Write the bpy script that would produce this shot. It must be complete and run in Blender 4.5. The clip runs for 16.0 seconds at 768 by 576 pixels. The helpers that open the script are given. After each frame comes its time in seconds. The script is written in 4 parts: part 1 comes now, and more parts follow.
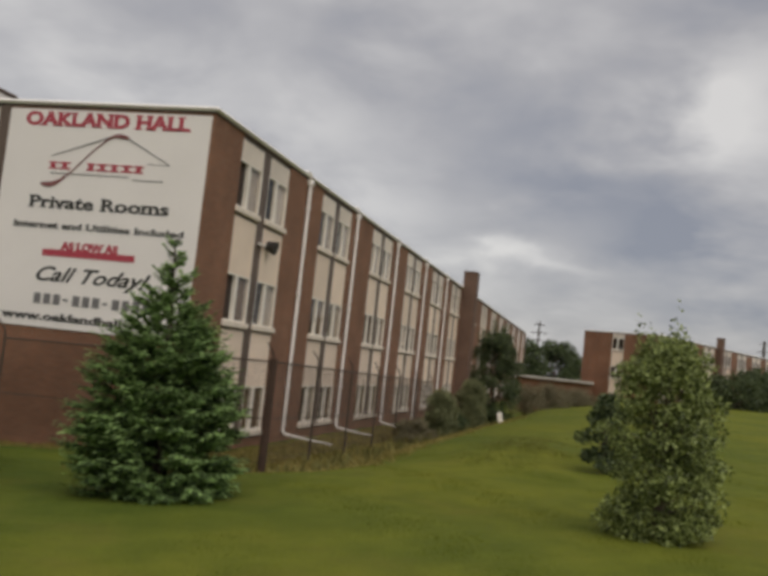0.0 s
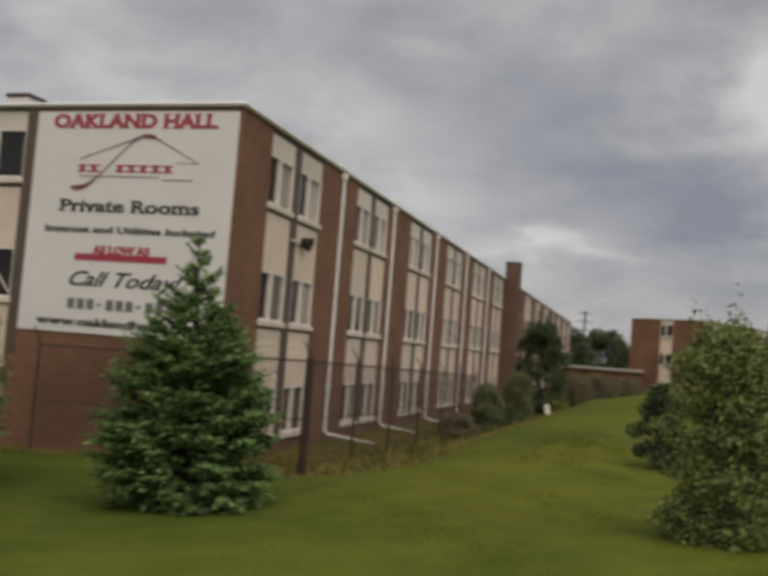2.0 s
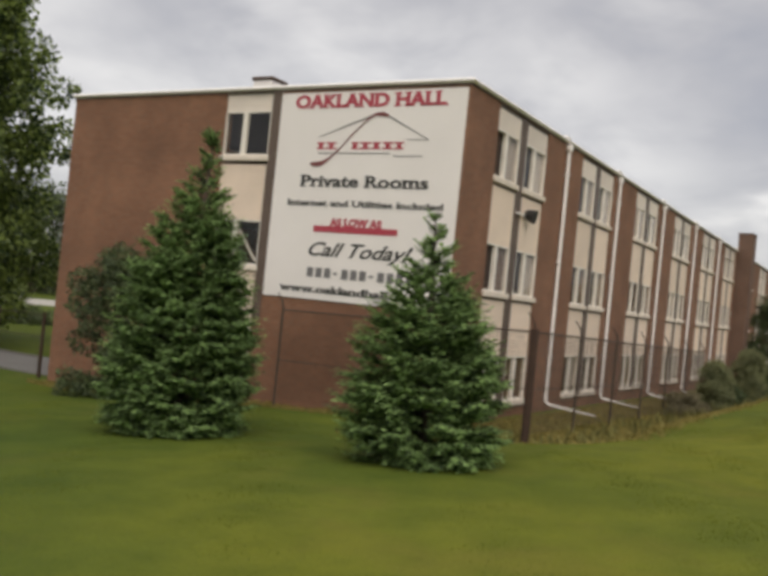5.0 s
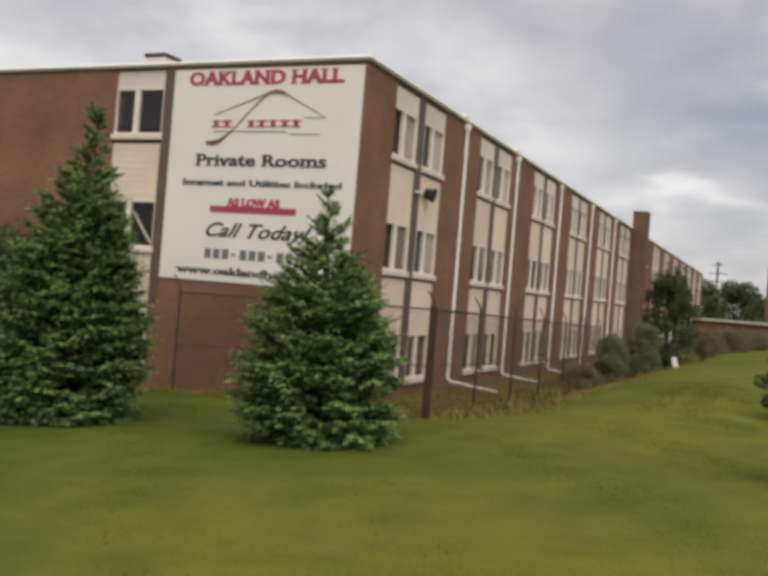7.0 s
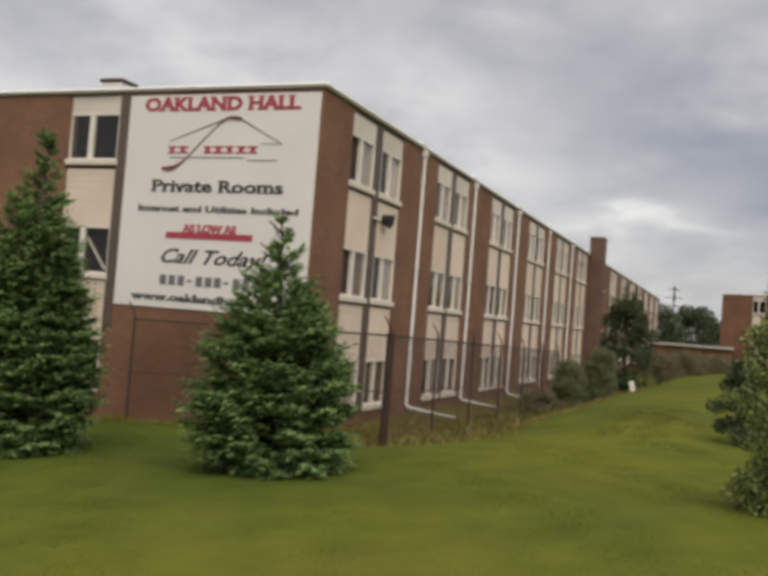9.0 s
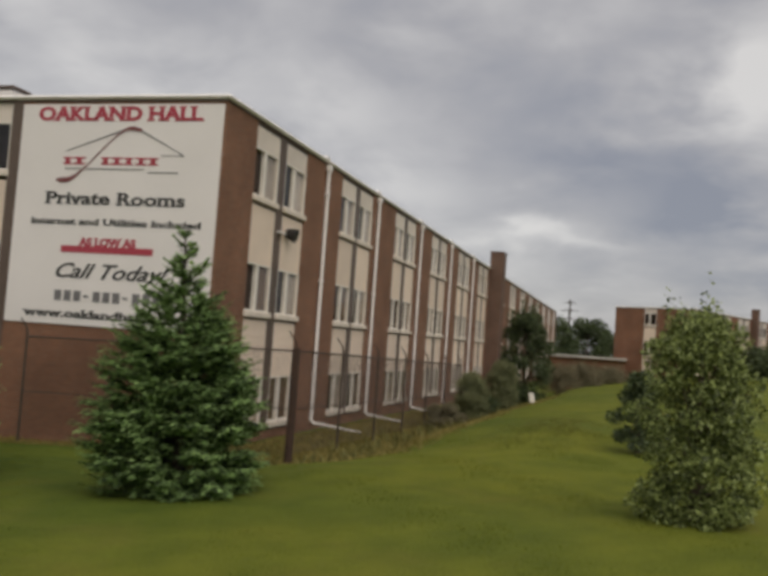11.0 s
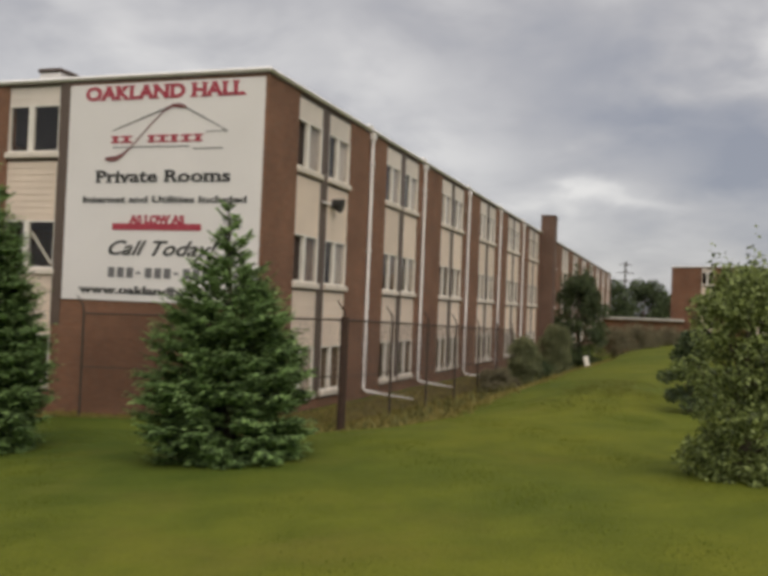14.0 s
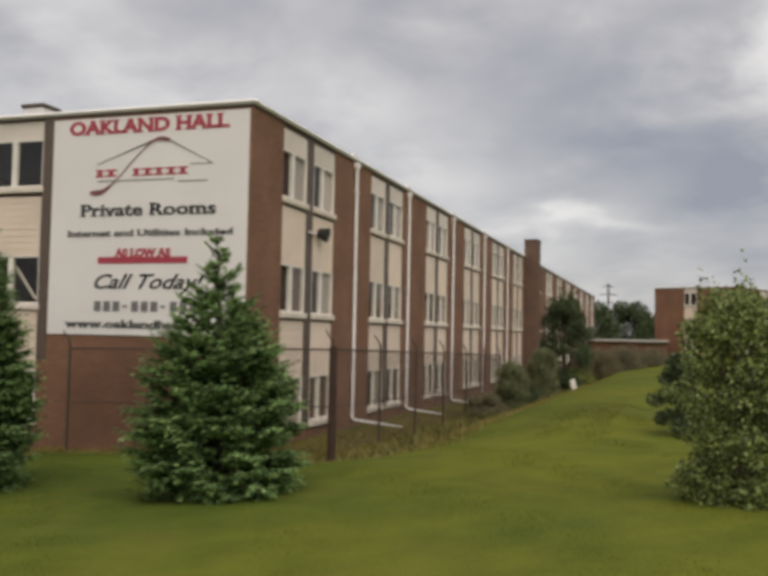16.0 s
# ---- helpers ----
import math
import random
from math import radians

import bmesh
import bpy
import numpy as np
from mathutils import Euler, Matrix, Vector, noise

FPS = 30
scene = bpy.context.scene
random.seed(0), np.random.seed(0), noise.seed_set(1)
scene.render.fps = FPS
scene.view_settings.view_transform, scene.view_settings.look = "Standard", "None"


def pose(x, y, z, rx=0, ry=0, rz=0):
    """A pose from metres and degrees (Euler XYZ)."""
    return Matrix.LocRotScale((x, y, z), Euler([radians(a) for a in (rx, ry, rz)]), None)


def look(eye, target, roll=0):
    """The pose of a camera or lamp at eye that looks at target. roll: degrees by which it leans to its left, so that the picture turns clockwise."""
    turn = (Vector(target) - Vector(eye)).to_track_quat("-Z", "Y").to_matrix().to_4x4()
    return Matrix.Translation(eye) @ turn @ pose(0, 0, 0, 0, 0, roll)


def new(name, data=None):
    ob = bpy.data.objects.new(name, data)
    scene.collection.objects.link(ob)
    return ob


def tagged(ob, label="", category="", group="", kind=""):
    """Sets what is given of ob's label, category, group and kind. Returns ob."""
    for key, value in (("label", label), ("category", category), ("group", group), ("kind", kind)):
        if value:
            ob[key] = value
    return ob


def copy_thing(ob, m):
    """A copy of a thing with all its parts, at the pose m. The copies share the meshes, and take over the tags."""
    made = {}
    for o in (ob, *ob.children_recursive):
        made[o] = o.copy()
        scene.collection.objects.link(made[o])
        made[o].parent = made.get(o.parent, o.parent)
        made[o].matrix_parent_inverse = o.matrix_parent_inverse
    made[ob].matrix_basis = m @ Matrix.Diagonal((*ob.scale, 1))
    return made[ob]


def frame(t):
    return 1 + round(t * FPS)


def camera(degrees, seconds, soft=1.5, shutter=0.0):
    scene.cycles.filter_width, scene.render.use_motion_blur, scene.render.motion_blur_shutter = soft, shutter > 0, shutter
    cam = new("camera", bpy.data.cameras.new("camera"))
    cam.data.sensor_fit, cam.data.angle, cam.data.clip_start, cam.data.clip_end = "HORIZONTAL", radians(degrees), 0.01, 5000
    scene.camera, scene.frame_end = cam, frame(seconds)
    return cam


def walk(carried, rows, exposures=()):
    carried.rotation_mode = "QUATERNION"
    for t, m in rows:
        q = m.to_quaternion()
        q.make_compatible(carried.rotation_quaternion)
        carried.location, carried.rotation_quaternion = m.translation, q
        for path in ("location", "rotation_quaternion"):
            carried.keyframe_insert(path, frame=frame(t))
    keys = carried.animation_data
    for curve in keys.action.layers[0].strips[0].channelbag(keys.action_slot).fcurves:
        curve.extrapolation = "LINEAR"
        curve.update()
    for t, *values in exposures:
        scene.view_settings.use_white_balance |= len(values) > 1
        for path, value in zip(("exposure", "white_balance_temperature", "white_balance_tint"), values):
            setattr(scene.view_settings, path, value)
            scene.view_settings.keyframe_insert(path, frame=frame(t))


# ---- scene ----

cam = camera(46.6, 16.0, soft=4.2, shutter=0.5)
PATH = [
    (0, (8.567, -17.819, 2.286), (8.094, -15.883, 2.446), 6.1),
    (0.5, (8.671, -17.663, 2.311), (8.225, -15.722, 2.489), 4.9),
    (1, (8.785, -17.506, 2.305), (8.37, -15.558, 2.496), 4.6),
    (1.5, (8.763, -17.471, 2.316), (8.324, -15.527, 2.489), 4.7),
    (2, (8.524, -17.198, 2.336), (7.959, -15.284, 2.475), 4.4),
    (2.5, (8.636, -17.568, 2.366), (7.841, -15.737, 2.477), 3.4),
    (3, (8.798, -17.514, 2.33), (7.744, -15.816, 2.396), 2.85),
    (3.2, (8.613, -17.576, 2.28), (7.522, -15.901, 2.332), 2.8),
    (5.3, (8.51, -17.728, 2.328), (7.535, -15.982, 2.357), 6.5),
    (5.5, (8.547, -17.709, 2.313), (7.6, -15.948, 2.346), 6.6),
    (6, (8.586, -17.625, 2.325), (7.705, -15.83, 2.352), 6.2),
    (6.5, (8.624, -17.578, 2.306), (7.79, -15.761, 2.322), 5.4),
    (7, (8.632, -17.545, 2.277), (7.818, -15.719, 2.286), 4.7),
    (7.5, (8.727, -17.583, 2.307), (7.899, -15.763, 2.323), 4.5),
    (8, (8.803, -17.606, 2.306), (7.97, -15.788, 2.341), 4.6),
    (8.5, (8.819, -17.609, 2.306), (8.012, -15.78, 2.359), 4.6),
    (9, (8.716, -17.49, 2.309), (7.977, -15.633, 2.381), 4.5),
    (9.5, (8.58, -17.335, 2.335), (7.906, -15.455, 2.428), 4.3),
    (11.8, (8.678, -17.456, 2.318), (8.186, -15.521, 2.438), 3.8),
    (12, (8.7, -17.456, 2.325), (8.213, -15.52, 2.436), 3.7),
    (12.5, (8.768, -17.442, 2.318), (8.275, -15.506, 2.41), 3.7),
    (13, (8.766, -17.423, 2.302), (8.243, -15.493, 2.369), 3.6),
    (13.5, (8.783, -17.445, 2.298), (8.202, -15.532, 2.346), 3.0),
    (14, (8.762, -17.426, 2.288), (8.118, -15.533, 2.332), 2.3),
    (14.5, (8.771, -17.467, 2.303), (8.094, -15.585, 2.352), 1.9),
    (15, (8.768, -17.482, 2.307), (8.082, -15.604, 2.37), 1.5),
    (15.5, (8.717, -17.452, 2.323), (8.054, -15.567, 2.402), 1.1),
    (16, (8.697, -17.475, 2.334), (8.086, -15.573, 2.438), 1.1),
]
walk(cam, [(t, look(eye, target, roll)) for t, eye, target, roll in PATH],
     [(0, 0.06), (0.6, 0.06), (1.0, -0.04), (1.6, -0.22), (2.2, 0.0), (3.2, 0.3), (6, 0.42), (9, 0.33), (9.6, 0.25), (12, 0.0), (13, 0.08), (14, 0.24), (16, 0.27)])

# ---- world and light: an overcast sky with broken grey cloud ----
world = bpy.data.worlds.new("overcast_sky")
scene.world = world
world.use_nodes = True
wn, wl = world.node_tree.nodes, world.node_tree.links
wn.clear()


def wnode(kind, **values):
    n = wn.new(kind)
    for k, v in values.items():
        n.inputs[k].default_value = v
    return n


w_out = wn.new("ShaderNodeOutputWorld")
w_bg = wn.new("ShaderNodeBackground")
w_bg.inputs["Strength"].default_value = 1.1
w_geo = wn.new("ShaderNodeTexCoord")
w_sep = wn.new("ShaderNodeSeparateXYZ")
wl.new(w_geo.outputs["Generated"], w_sep.inputs[0])


def wmath(op, a, b=None):
    n = wn.new("ShaderNodeMath")
    n.operation = op
    for i, v in enumerate((a, b)):
        if v is None:
            continue
        if isinstance(v, (int, float)):
            n.inputs[i].default_value = v
        else:
            wl.new(v, n.inputs[i])
    return n.outputs[0]


w_up = wmath("ADD", wmath("MAXIMUM", w_sep.outputs["Z"], 0.0), 0.30)
w_flat = wn.new("ShaderNodeCombineXYZ")
wl.new(wmath("DIVIDE", w_sep.outputs["X"], w_up), w_flat.inputs["X"])
wl.new(wmath("DIVIDE", w_sep.outputs["Y"], w_up), w_flat.inputs["Y"])
w_flat.inputs["Z"].default_value = 7.3
w_big = wnode("ShaderNodeTexNoise", Scale=1.1, Detail=3.0, Roughness=0.55, Distortion=0.2)
w_small = wnode("ShaderNodeTexNoise", Scale=3.6, Detail=4.0, Roughness=0.5, Distortion=0.15)
for n in (w_big, w_small):
    wl.new(w_flat.outputs[0], n.inputs["Vector"])
w_cloud = wmath("ADD", wmath("MULTIPLY", w_big.outputs["Fac"], 0.8), wmath("MULTIPLY", w_small.outputs["Fac"], 1.15))
# bearing (east of north) and height in degrees, ruffled by the small noise
w_split = wn.new("ShaderNodeSeparateColor")
wl.new(w_small.outputs["Color"], w_split.inputs[0])
w_az = wmath("ADD", wmath("MULTIPLY", wmath("ARCTAN2", w_sep.outputs["X"], w_sep.outputs["Y"]), 57.3), wmath("MULTIPLY", wmath("SUBTRACT", w_split.outputs[0], 0.5), 16.0))
w_el = wmath("ADD", wmath("MULTIPLY", wmath("ARCSINE", w_sep.outputs["Z"]), 57.3), wmath("MULTIPLY", wmath("SUBTRACT", w_split.outputs[1], 0.5), 7.0))
# cloud banks (dark) and thinner places (light): bearing, height, half widths, depth
CLOUDS = ((-49, 12.5, 6, 2.5, 0.04), (-44, 17, 6, 2, -0.25), (-28, 15.5, 5, 2.5, 0.18), (-17, 20.5, 5.5, 2, -0.30),
          (-19, 14, 3.5, 2, 0.24), (-14, 10, 4, 2.2, 0.28), (-3, 14.5, 6, 3, -0.28), (4, 9.8, 5, 2.2, -0.36),
          (8.5, 17.5, 4, 4, 0.55), (-4.5, 6.9, 4.0, 0.8, 0.36), (-9, 4.5, 4, 1.5, 0.15), (7, 5, 4, 1.6, -0.12))
w_sum = wmath("ADD", wmath("SUBTRACT", w_cloud, 0.605), wmath("MULTIPLY", w_sep.outputs["X"], -0.42))
for az, el, wide, high, depth in CLOUDS:
    u = wmath("POWER", wmath("ABSOLUTE", wmath("DIVIDE", wmath("SUBTRACT", w_az, az), wide)), 2.0)
    v = wmath("POWER", wmath("ABSOLUTE", wmath("DIVIDE", wmath("SUBTRACT", w_el, el), high)), 2.0)
    w_sum = wmath("ADD", w_sum, wmath("MULTIPLY", wmath("EXPONENT", wmath("MULTIPLY", wmath("ADD", u, v), -1.0)), depth))
w_ramp = wn.new("ShaderNodeValToRGB")
wl.new(w_sum, w_ramp.inputs["Fac"])
e = w_ramp.color_ramp.elements
e[0].position, e[0].color = 0.0, (0.232, 0.239, 0.276, 1)
e[1].position, e[1].color = 0.95, (0.62, 0.60, 0.58, 1)
m = e.new(0.38)
m.color = (0.368, 0.359, 0.368, 1)
w_sky = wn.new("ShaderNodeTexSky")
w_sky.sky_type = "NISHITA"
w_sky.sun_disc = False
w_sky.sun_elevation, w_sky.sun_rotation = radians(50), radians(140)
w_dim = wn.new("ShaderNodeMixRGB")
w_dim.blend_type = "MULTIPLY"
w_dim.inputs["Fac"].default_value = 1.0
w_dim.inputs["Color2"].default_value = (0.09, 0.09, 0.09, 1)
wl.new(w_sky.outputs["Color"], w_dim.inputs["Color1"])
w_mix = wn.new("ShaderNodeMixRGB")
w_mix.inputs["Fac"].default_value = 0.9
wl.new(w_dim.outputs["Color"], w_mix.inputs["Color1"])
wl.new(w_ramp.outputs["Color"], w_mix.inputs["Color2"])
wl.new(w_mix.outputs["Color"], w_bg.inputs["Color"])
wl.new(w_bg.outputs[0], w_out.inputs["Surface"])

sun = new("sun", bpy.data.lights.new("sun", "SUN"))
sun.data.energy, sun.data.angle, sun.data.color = 2.0, radians(75), (1.0, 0.94, 0.83)
sun.matrix_world = look((0, 0, 0), (-0.43, 0.50, -0.75))


# ---- materials ----
def material(name, colour, rough=0.8, vary=0.25, scale=3.0, fine=40.0, bump=0.2, metal=0.0, island=0.0, second=None, objvary=0.0, thin=0.0):
    """A procedural surface: a base colour varied at two scales, with fine relief."""
    mat = bpy.data.materials.new(name)
    mat.use_nodes = True
    nt = mat.node_tree
    bsdf = nt.nodes["Principled BSDF"]
    bsdf.inputs["Roughness"].default_value = rough
    bsdf.inputs["Metallic"].default_value = metal
    co = nt.nodes.new("ShaderNodeTexCoord")
    large = nt.nodes.new("ShaderNodeTexNoise")
    small = nt.nodes.new("ShaderNodeTexNoise")
    for n, s, d in ((large, scale, 4.0), (small, fine, 3.0)):
        n.inputs["Scale"].default_value = s
        n.inputs["Detail"].default_value = d
        nt.links.new(co.outputs["Object"], n.inputs["Vector"])
    add = nt.nodes.new("ShaderNodeMath")
    add.operation = "MULTIPLY_ADD"
    nt.links.new(large.outputs["Fac"], add.inputs[0])
    add.inputs[1].default_value = 0.65
    half = nt.nodes.new("ShaderNodeMath")
    half.operation = "MULTIPLY"
    half.inputs[1].default_value = 0.35
    nt.links.new(small.outputs["Fac"], half.inputs[0])
    nt.links.new(half.outputs[0], add.inputs[2])
    fac = add.outputs[0]
    if island or objvary:
        if island:
            src = nt.nodes.new("ShaderNodeNewGeometry").outputs["Random Per Island"]
        else:
            src = nt.nodes.new("ShaderNodeObjectInfo").outputs["Random"]
        mul = nt.nodes.new("ShaderNodeMath")
        mul.operation = "MULTIPLY_ADD"
        nt.links.new(src, mul.inputs[0])
        mul.inputs[1].default_value = island or objvary
        sub = nt.nodes.new("ShaderNodeMath")
        sub.operation = "SUBTRACT"
        nt.links.new(fac, sub.inputs[0])
        sub.inputs[1].default_value = (island or objvary) / 2
        nt.links.new(sub.outputs[0], mul.inputs[2])
        fac = mul.outputs[0]
    ramp = nt.nodes.new("ShaderNodeValToRGB")
    lo = tuple(c * (1 - vary) for c in colour)
    hi = tuple(min(1, c * (1 + vary)) for c in (second or colour))
    ramp.color_ramp.elements[0].position, ramp.color_ramp.elements[0].color = 0.3, (*lo, 1)
    ramp.color_ramp.elements[1].position, ramp.color_ramp.elements[1].color = 0.7, (*hi, 1)
    nt.links.new(fac, ramp.inputs["Fac"])
    nt.links.new(ramp.outputs["Color"], bsdf.inputs["Base Color"])
    if bump:
        b = nt.nodes.new("ShaderNodeBump")
        b.inputs["Strength"].default_value = bump
        b.inputs["Distance"].default_value = 0.02
        nt.links.new(small.outputs["Fac"], b.inputs["Height"])
        nt.links.new(b.outputs["Normal"], bsdf.inputs["Normal"])
    if thin:
        # leaves let some light through
        glow = nt.nodes.new("ShaderNodeBsdfTranslucent")
        nt.links.new(ramp.outputs["Color"], glow.inputs["Color"])
        mix = nt.nodes.new("ShaderNodeMixShader")
        mix.inputs["Fac"].default_value = thin
        nt.links.new(bsdf.outputs[0], mix.inputs[1])
        nt.links.new(glow.outputs[0], mix.inputs[2])
        nt.links.new(mix.outputs[0], nt.nodes["Material Output"].inputs["Surface"])
    return mat


def brick_material(name, one, two, mortar):
    """Red-brown brickwork laid in running bond at true size, with stains."""
    mat = bpy.data.materials.new(name)
    mat.use_nodes = True
    nt = mat.node_tree
    bsdf = nt.nodes["Principled BSDF"]
    bsdf.inputs["Roughness"].default_value = 0.88
    co = nt.nodes.new("ShaderNodeTexCoord")
    sep = nt.nodes.new("ShaderNodeSeparateXYZ")
    nt.links.new(co.outputs["Object"], sep.inputs[0])
    along = nt.nodes.new("ShaderNodeMath")
    along.operation = "ADD"
    nt.links.new(sep.outputs["X"], along.inputs[0])
    nt.links.new(sep.outputs["Y"], along.inputs[1])
    com = nt.nodes.new("ShaderNodeCombineXYZ")
    nt.links.new(along.outputs[0], com.inputs["X"])
    nt.links.new(sep.outputs["Z"], com.inputs["Y"])
    br = nt.nodes.new("ShaderNodeTexBrick")
    br.inputs["Scale"].default_value = 1.0
    br.inputs["Brick Width"].default_value = 0.203
    br.inputs["Row Height"].default_value = 0.068
    br.inputs["Mortar Size"].default_value = 0.005
    br.inputs["Color1"].default_value = (*one, 1)
    br.inputs["Color2"].default_value = (*two, 1)
    br.inputs["Mortar"].default_value = (*mortar, 1)
    nt.links.new(com.outputs[0], br.inputs["Vector"])
    stain = nt.nodes.new("ShaderNodeTexNoise")
    stain.inputs["Scale"].default_value = 0.55
    stain.inputs["Detail"].default_value = 5.0
    nt.links.new(co.outputs["Object"], stain.inputs["Vector"])
    ramp = nt.nodes.new("ShaderNodeValToRGB")
    ramp.color_ramp.elements[0].position, ramp.color_ramp.elements[0].color = 0.35, (0.78, 0.76, 0.74, 1)
    ramp.color_ramp.elements[1].position, ramp.color_ramp.elements[1].color = 0.65, (1.1, 1.08, 1.05, 1)
    nt.links.new(stain.outputs["Fac"], ramp.inputs["Fac"])
    mix = nt.nodes.new("ShaderNodeMixRGB")
    mix.blend_type = "MULTIPLY"
    mix.inputs["Fac"].default_value = 1.0
    nt.links.new(br.outputs["Color"], mix.inputs["Color1"])
    nt.links.new(ramp.outputs["Color"], mix.inputs["Color2"])
    nt.links.new(mix.outputs["Color"], bsdf.inputs["Base Color"])
    b = nt.nodes.new("ShaderNodeBump")
    b.inputs["Strength"].default_value = 0.5
    b.inputs["Distance"].default_value = 0.006
    b.invert = True
    nt.links.new(br.outputs["Fac"], b.inputs["Height"])
    nt.links.new(b.outputs["Normal"], bsdf.inputs["Normal"])
    return mat


def glass_material(name):
    mat = bpy.data.materials.new(name)
    mat.use_nodes = True
    nt = mat.node_tree
    nt.nodes.clear()
    out = nt.nodes.new("ShaderNodeOutputMaterial")
    mix = nt.nodes.new("ShaderNodeMixShader")
    clear = nt.nodes.new("ShaderNodeBsdfTransparent")
    clear.inputs["Color"].default_value = (0.90, 0.88, 0.85, 1)
    gloss = nt.nodes.new("ShaderNodeBsdfGlossy")
    gloss.inputs["Roughness"].default_value = 0.04
    edge = nt.nodes.new("ShaderNodeLayerWeight")
    edge.inputs["Blend"].default_value = 0.5
    power = nt.nodes.new("ShaderNodeMath")
    power.operation = "POWER"
    nt.links.new(edge.outputs["Facing"], power.inputs[0])
    power.inputs[1].default_value = 5.0
    gain = nt.nodes.new("ShaderNodeMath")
    gain.operation = "MULTIPLY_ADD"
    nt.links.new(power.outputs[0], gain.inputs[0])
    gain.inputs[1].default_value, gain.inputs[2].default_value = 0.6, 0.03
    nt.links.new(gain.outputs[0], mix.inputs["Fac"])
    nt.links.new(clear.outputs[0], mix.inputs[1])
    nt.links.new(gloss.outputs[0], mix.inputs[2])
    nt.links.new(mix.outputs[0], out.inputs["Surface"])
    return mat


BRICK = brick_material("red_brown_brick", (0.226, 0.102, 0.056), (0.184, 0.084, 0.047), (0.2, 0.148, 0.11))
# the same brickwork, darkened to paint in the chimneys' shade
SHADED_BRICK = brick_material("shaded_brown_brick", (0.150, 0.082, 0.056), (0.120, 0.068, 0.048), (0.15, 0.115, 0.09))
PANEL = material("cream_panel", (0.75, 0.605, 0.485), 0.6, 0.10, 1.2, 30, 0.05, objvary=0.35)
GREY_PANEL = material("grey_cream_panel", (0.66, 0.575, 0.50), 0.6, 0.12, 1.2, 30, 0.05, objvary=0.35)
# brown metal trim; also colours the painted shadow line under the sills
DARK_TRIM_SHADE = material("dark_brown_trim_and_shade", (0.105, 0.072, 0.055), 0.6, 0.2, 2, 40, 0.05)
WHITE_TRIM = material("white_painted_metal", (0.86, 0.805, 0.77), 0.5, 0.08, 1.5, 30, 0.04)
FRAME = material("cream_window_frame", (0.77, 0.705, 0.625), 0.5, 0.08, 3, 40, 0.04)
SILL = material("pale_stone_sill", (0.66, 0.575, 0.49), 0.8, 0.12, 3, 50, 0.1)
CURTAIN = [material("grey_curtain", (0.52, 0.46, 0.42), 0.9, 0.15, 6, 30, 0.1),
           material("pale_curtain", (0.70, 0.63, 0.58), 0.9, 0.12, 6, 30, 0.1),
           material("brown_curtain", (0.20, 0.14, 0.105), 0.9, 0.2, 6, 30, 0.1),
           # no real curtain: room darkness painted behind the opened panes
           material("open_pane_darkness", (0.045, 0.028, 0.021), 0.9, 0.2, 6, 30, 0.1)]
# the dimness of the unlit rooms is put into this base colour
ROOM = material("dim_room_tone", (0.15, 0.105, 0.08), 0.9, 0.15, 1, 20, 0.05)
GLASS = glass_material("window_glass")
ROOFING = material("grey_roofing", (0.22, 0.21, 0.2), 0.9, 0.2, 1, 20, 0.2)
SIGN = material("white_sign_board", (0.75, 0.698, 0.668), 0.55, 0.05, 0.7, 20, 0.02)
SIGN_RED = material("sign_red_paint", (0.38, 0.042, 0.065), 0.5, 0.12, 4, 40, 0.02)
SIGN_BLACK = material("sign_dark_paint", (0.028, 0.026, 0.024), 0.5, 0.2, 4, 40, 0.02)
SIGN_BROWN = material("sign_faded_red_brown_paint", (0.19, 0.055, 0.055), 0.5, 0.25, 3, 40, 0.02)
SIGN_GREY = material("sign_grey_paint", (0.16, 0.15, 0.15), 0.5, 0.15, 4, 40, 0.02)
STEEL = material("rusted_brown_steel", (0.042, 0.021, 0.012), 0.85, 0.35, 6, 60, 0.3)
BLACK = material("black_painted_steel", (0.02, 0.017, 0.015), 0.6, 0.2, 6, 60, 0.1)
GALV = material("weathered_brown_wire", (0.055, 0.036, 0.024), 0.7, 0.25, 6, 60, 0.1)
BARK = material("grey_brown_bark", (0.10, 0.075, 0.055), 0.95, 0.35, 6, 50, 0.6)
TWIG = material("dark_twig_bark", (0.035, 0.034, 0.022), 0.95, 0.3, 6, 50, 0.2)
SPRUCE = material("spruce_needles", (0.098, 0.158, 0.056), 0.8, 0.48, 1.6, 30, 0.0, island=1.0, second=(0.25, 0.358, 0.128), thin=0.5)
LEAF = material("fresh_green_leaves", (0.105, 0.138, 0.034), 0.5, 0.42, 1.2, 30, 0.0, island=0.9, second=(0.26, 0.30, 0.10), thin=0.4)
DARKLEAF = material("dark_green_leaves", (0.042, 0.064, 0.024), 0.6, 0.4, 2.0, 30, 0.0, island=0.9, second=(0.09, 0.115, 0.045), thin=0.3)
SHRUBLEAF = material("grey_olive_leaves", (0.125, 0.14, 0.062), 0.8, 0.35, 2.0, 30, 0.0, island=0.8, second=(0.22, 0.225, 0.11), thin=0.3)
TREELEAF = material("maple_leaves", (0.048, 0.088, 0.022), 0.5, 0.45, 0.4, 30, 0.0, island=0.6, second=(0.17, 0.215, 0.05), thin=0.4)
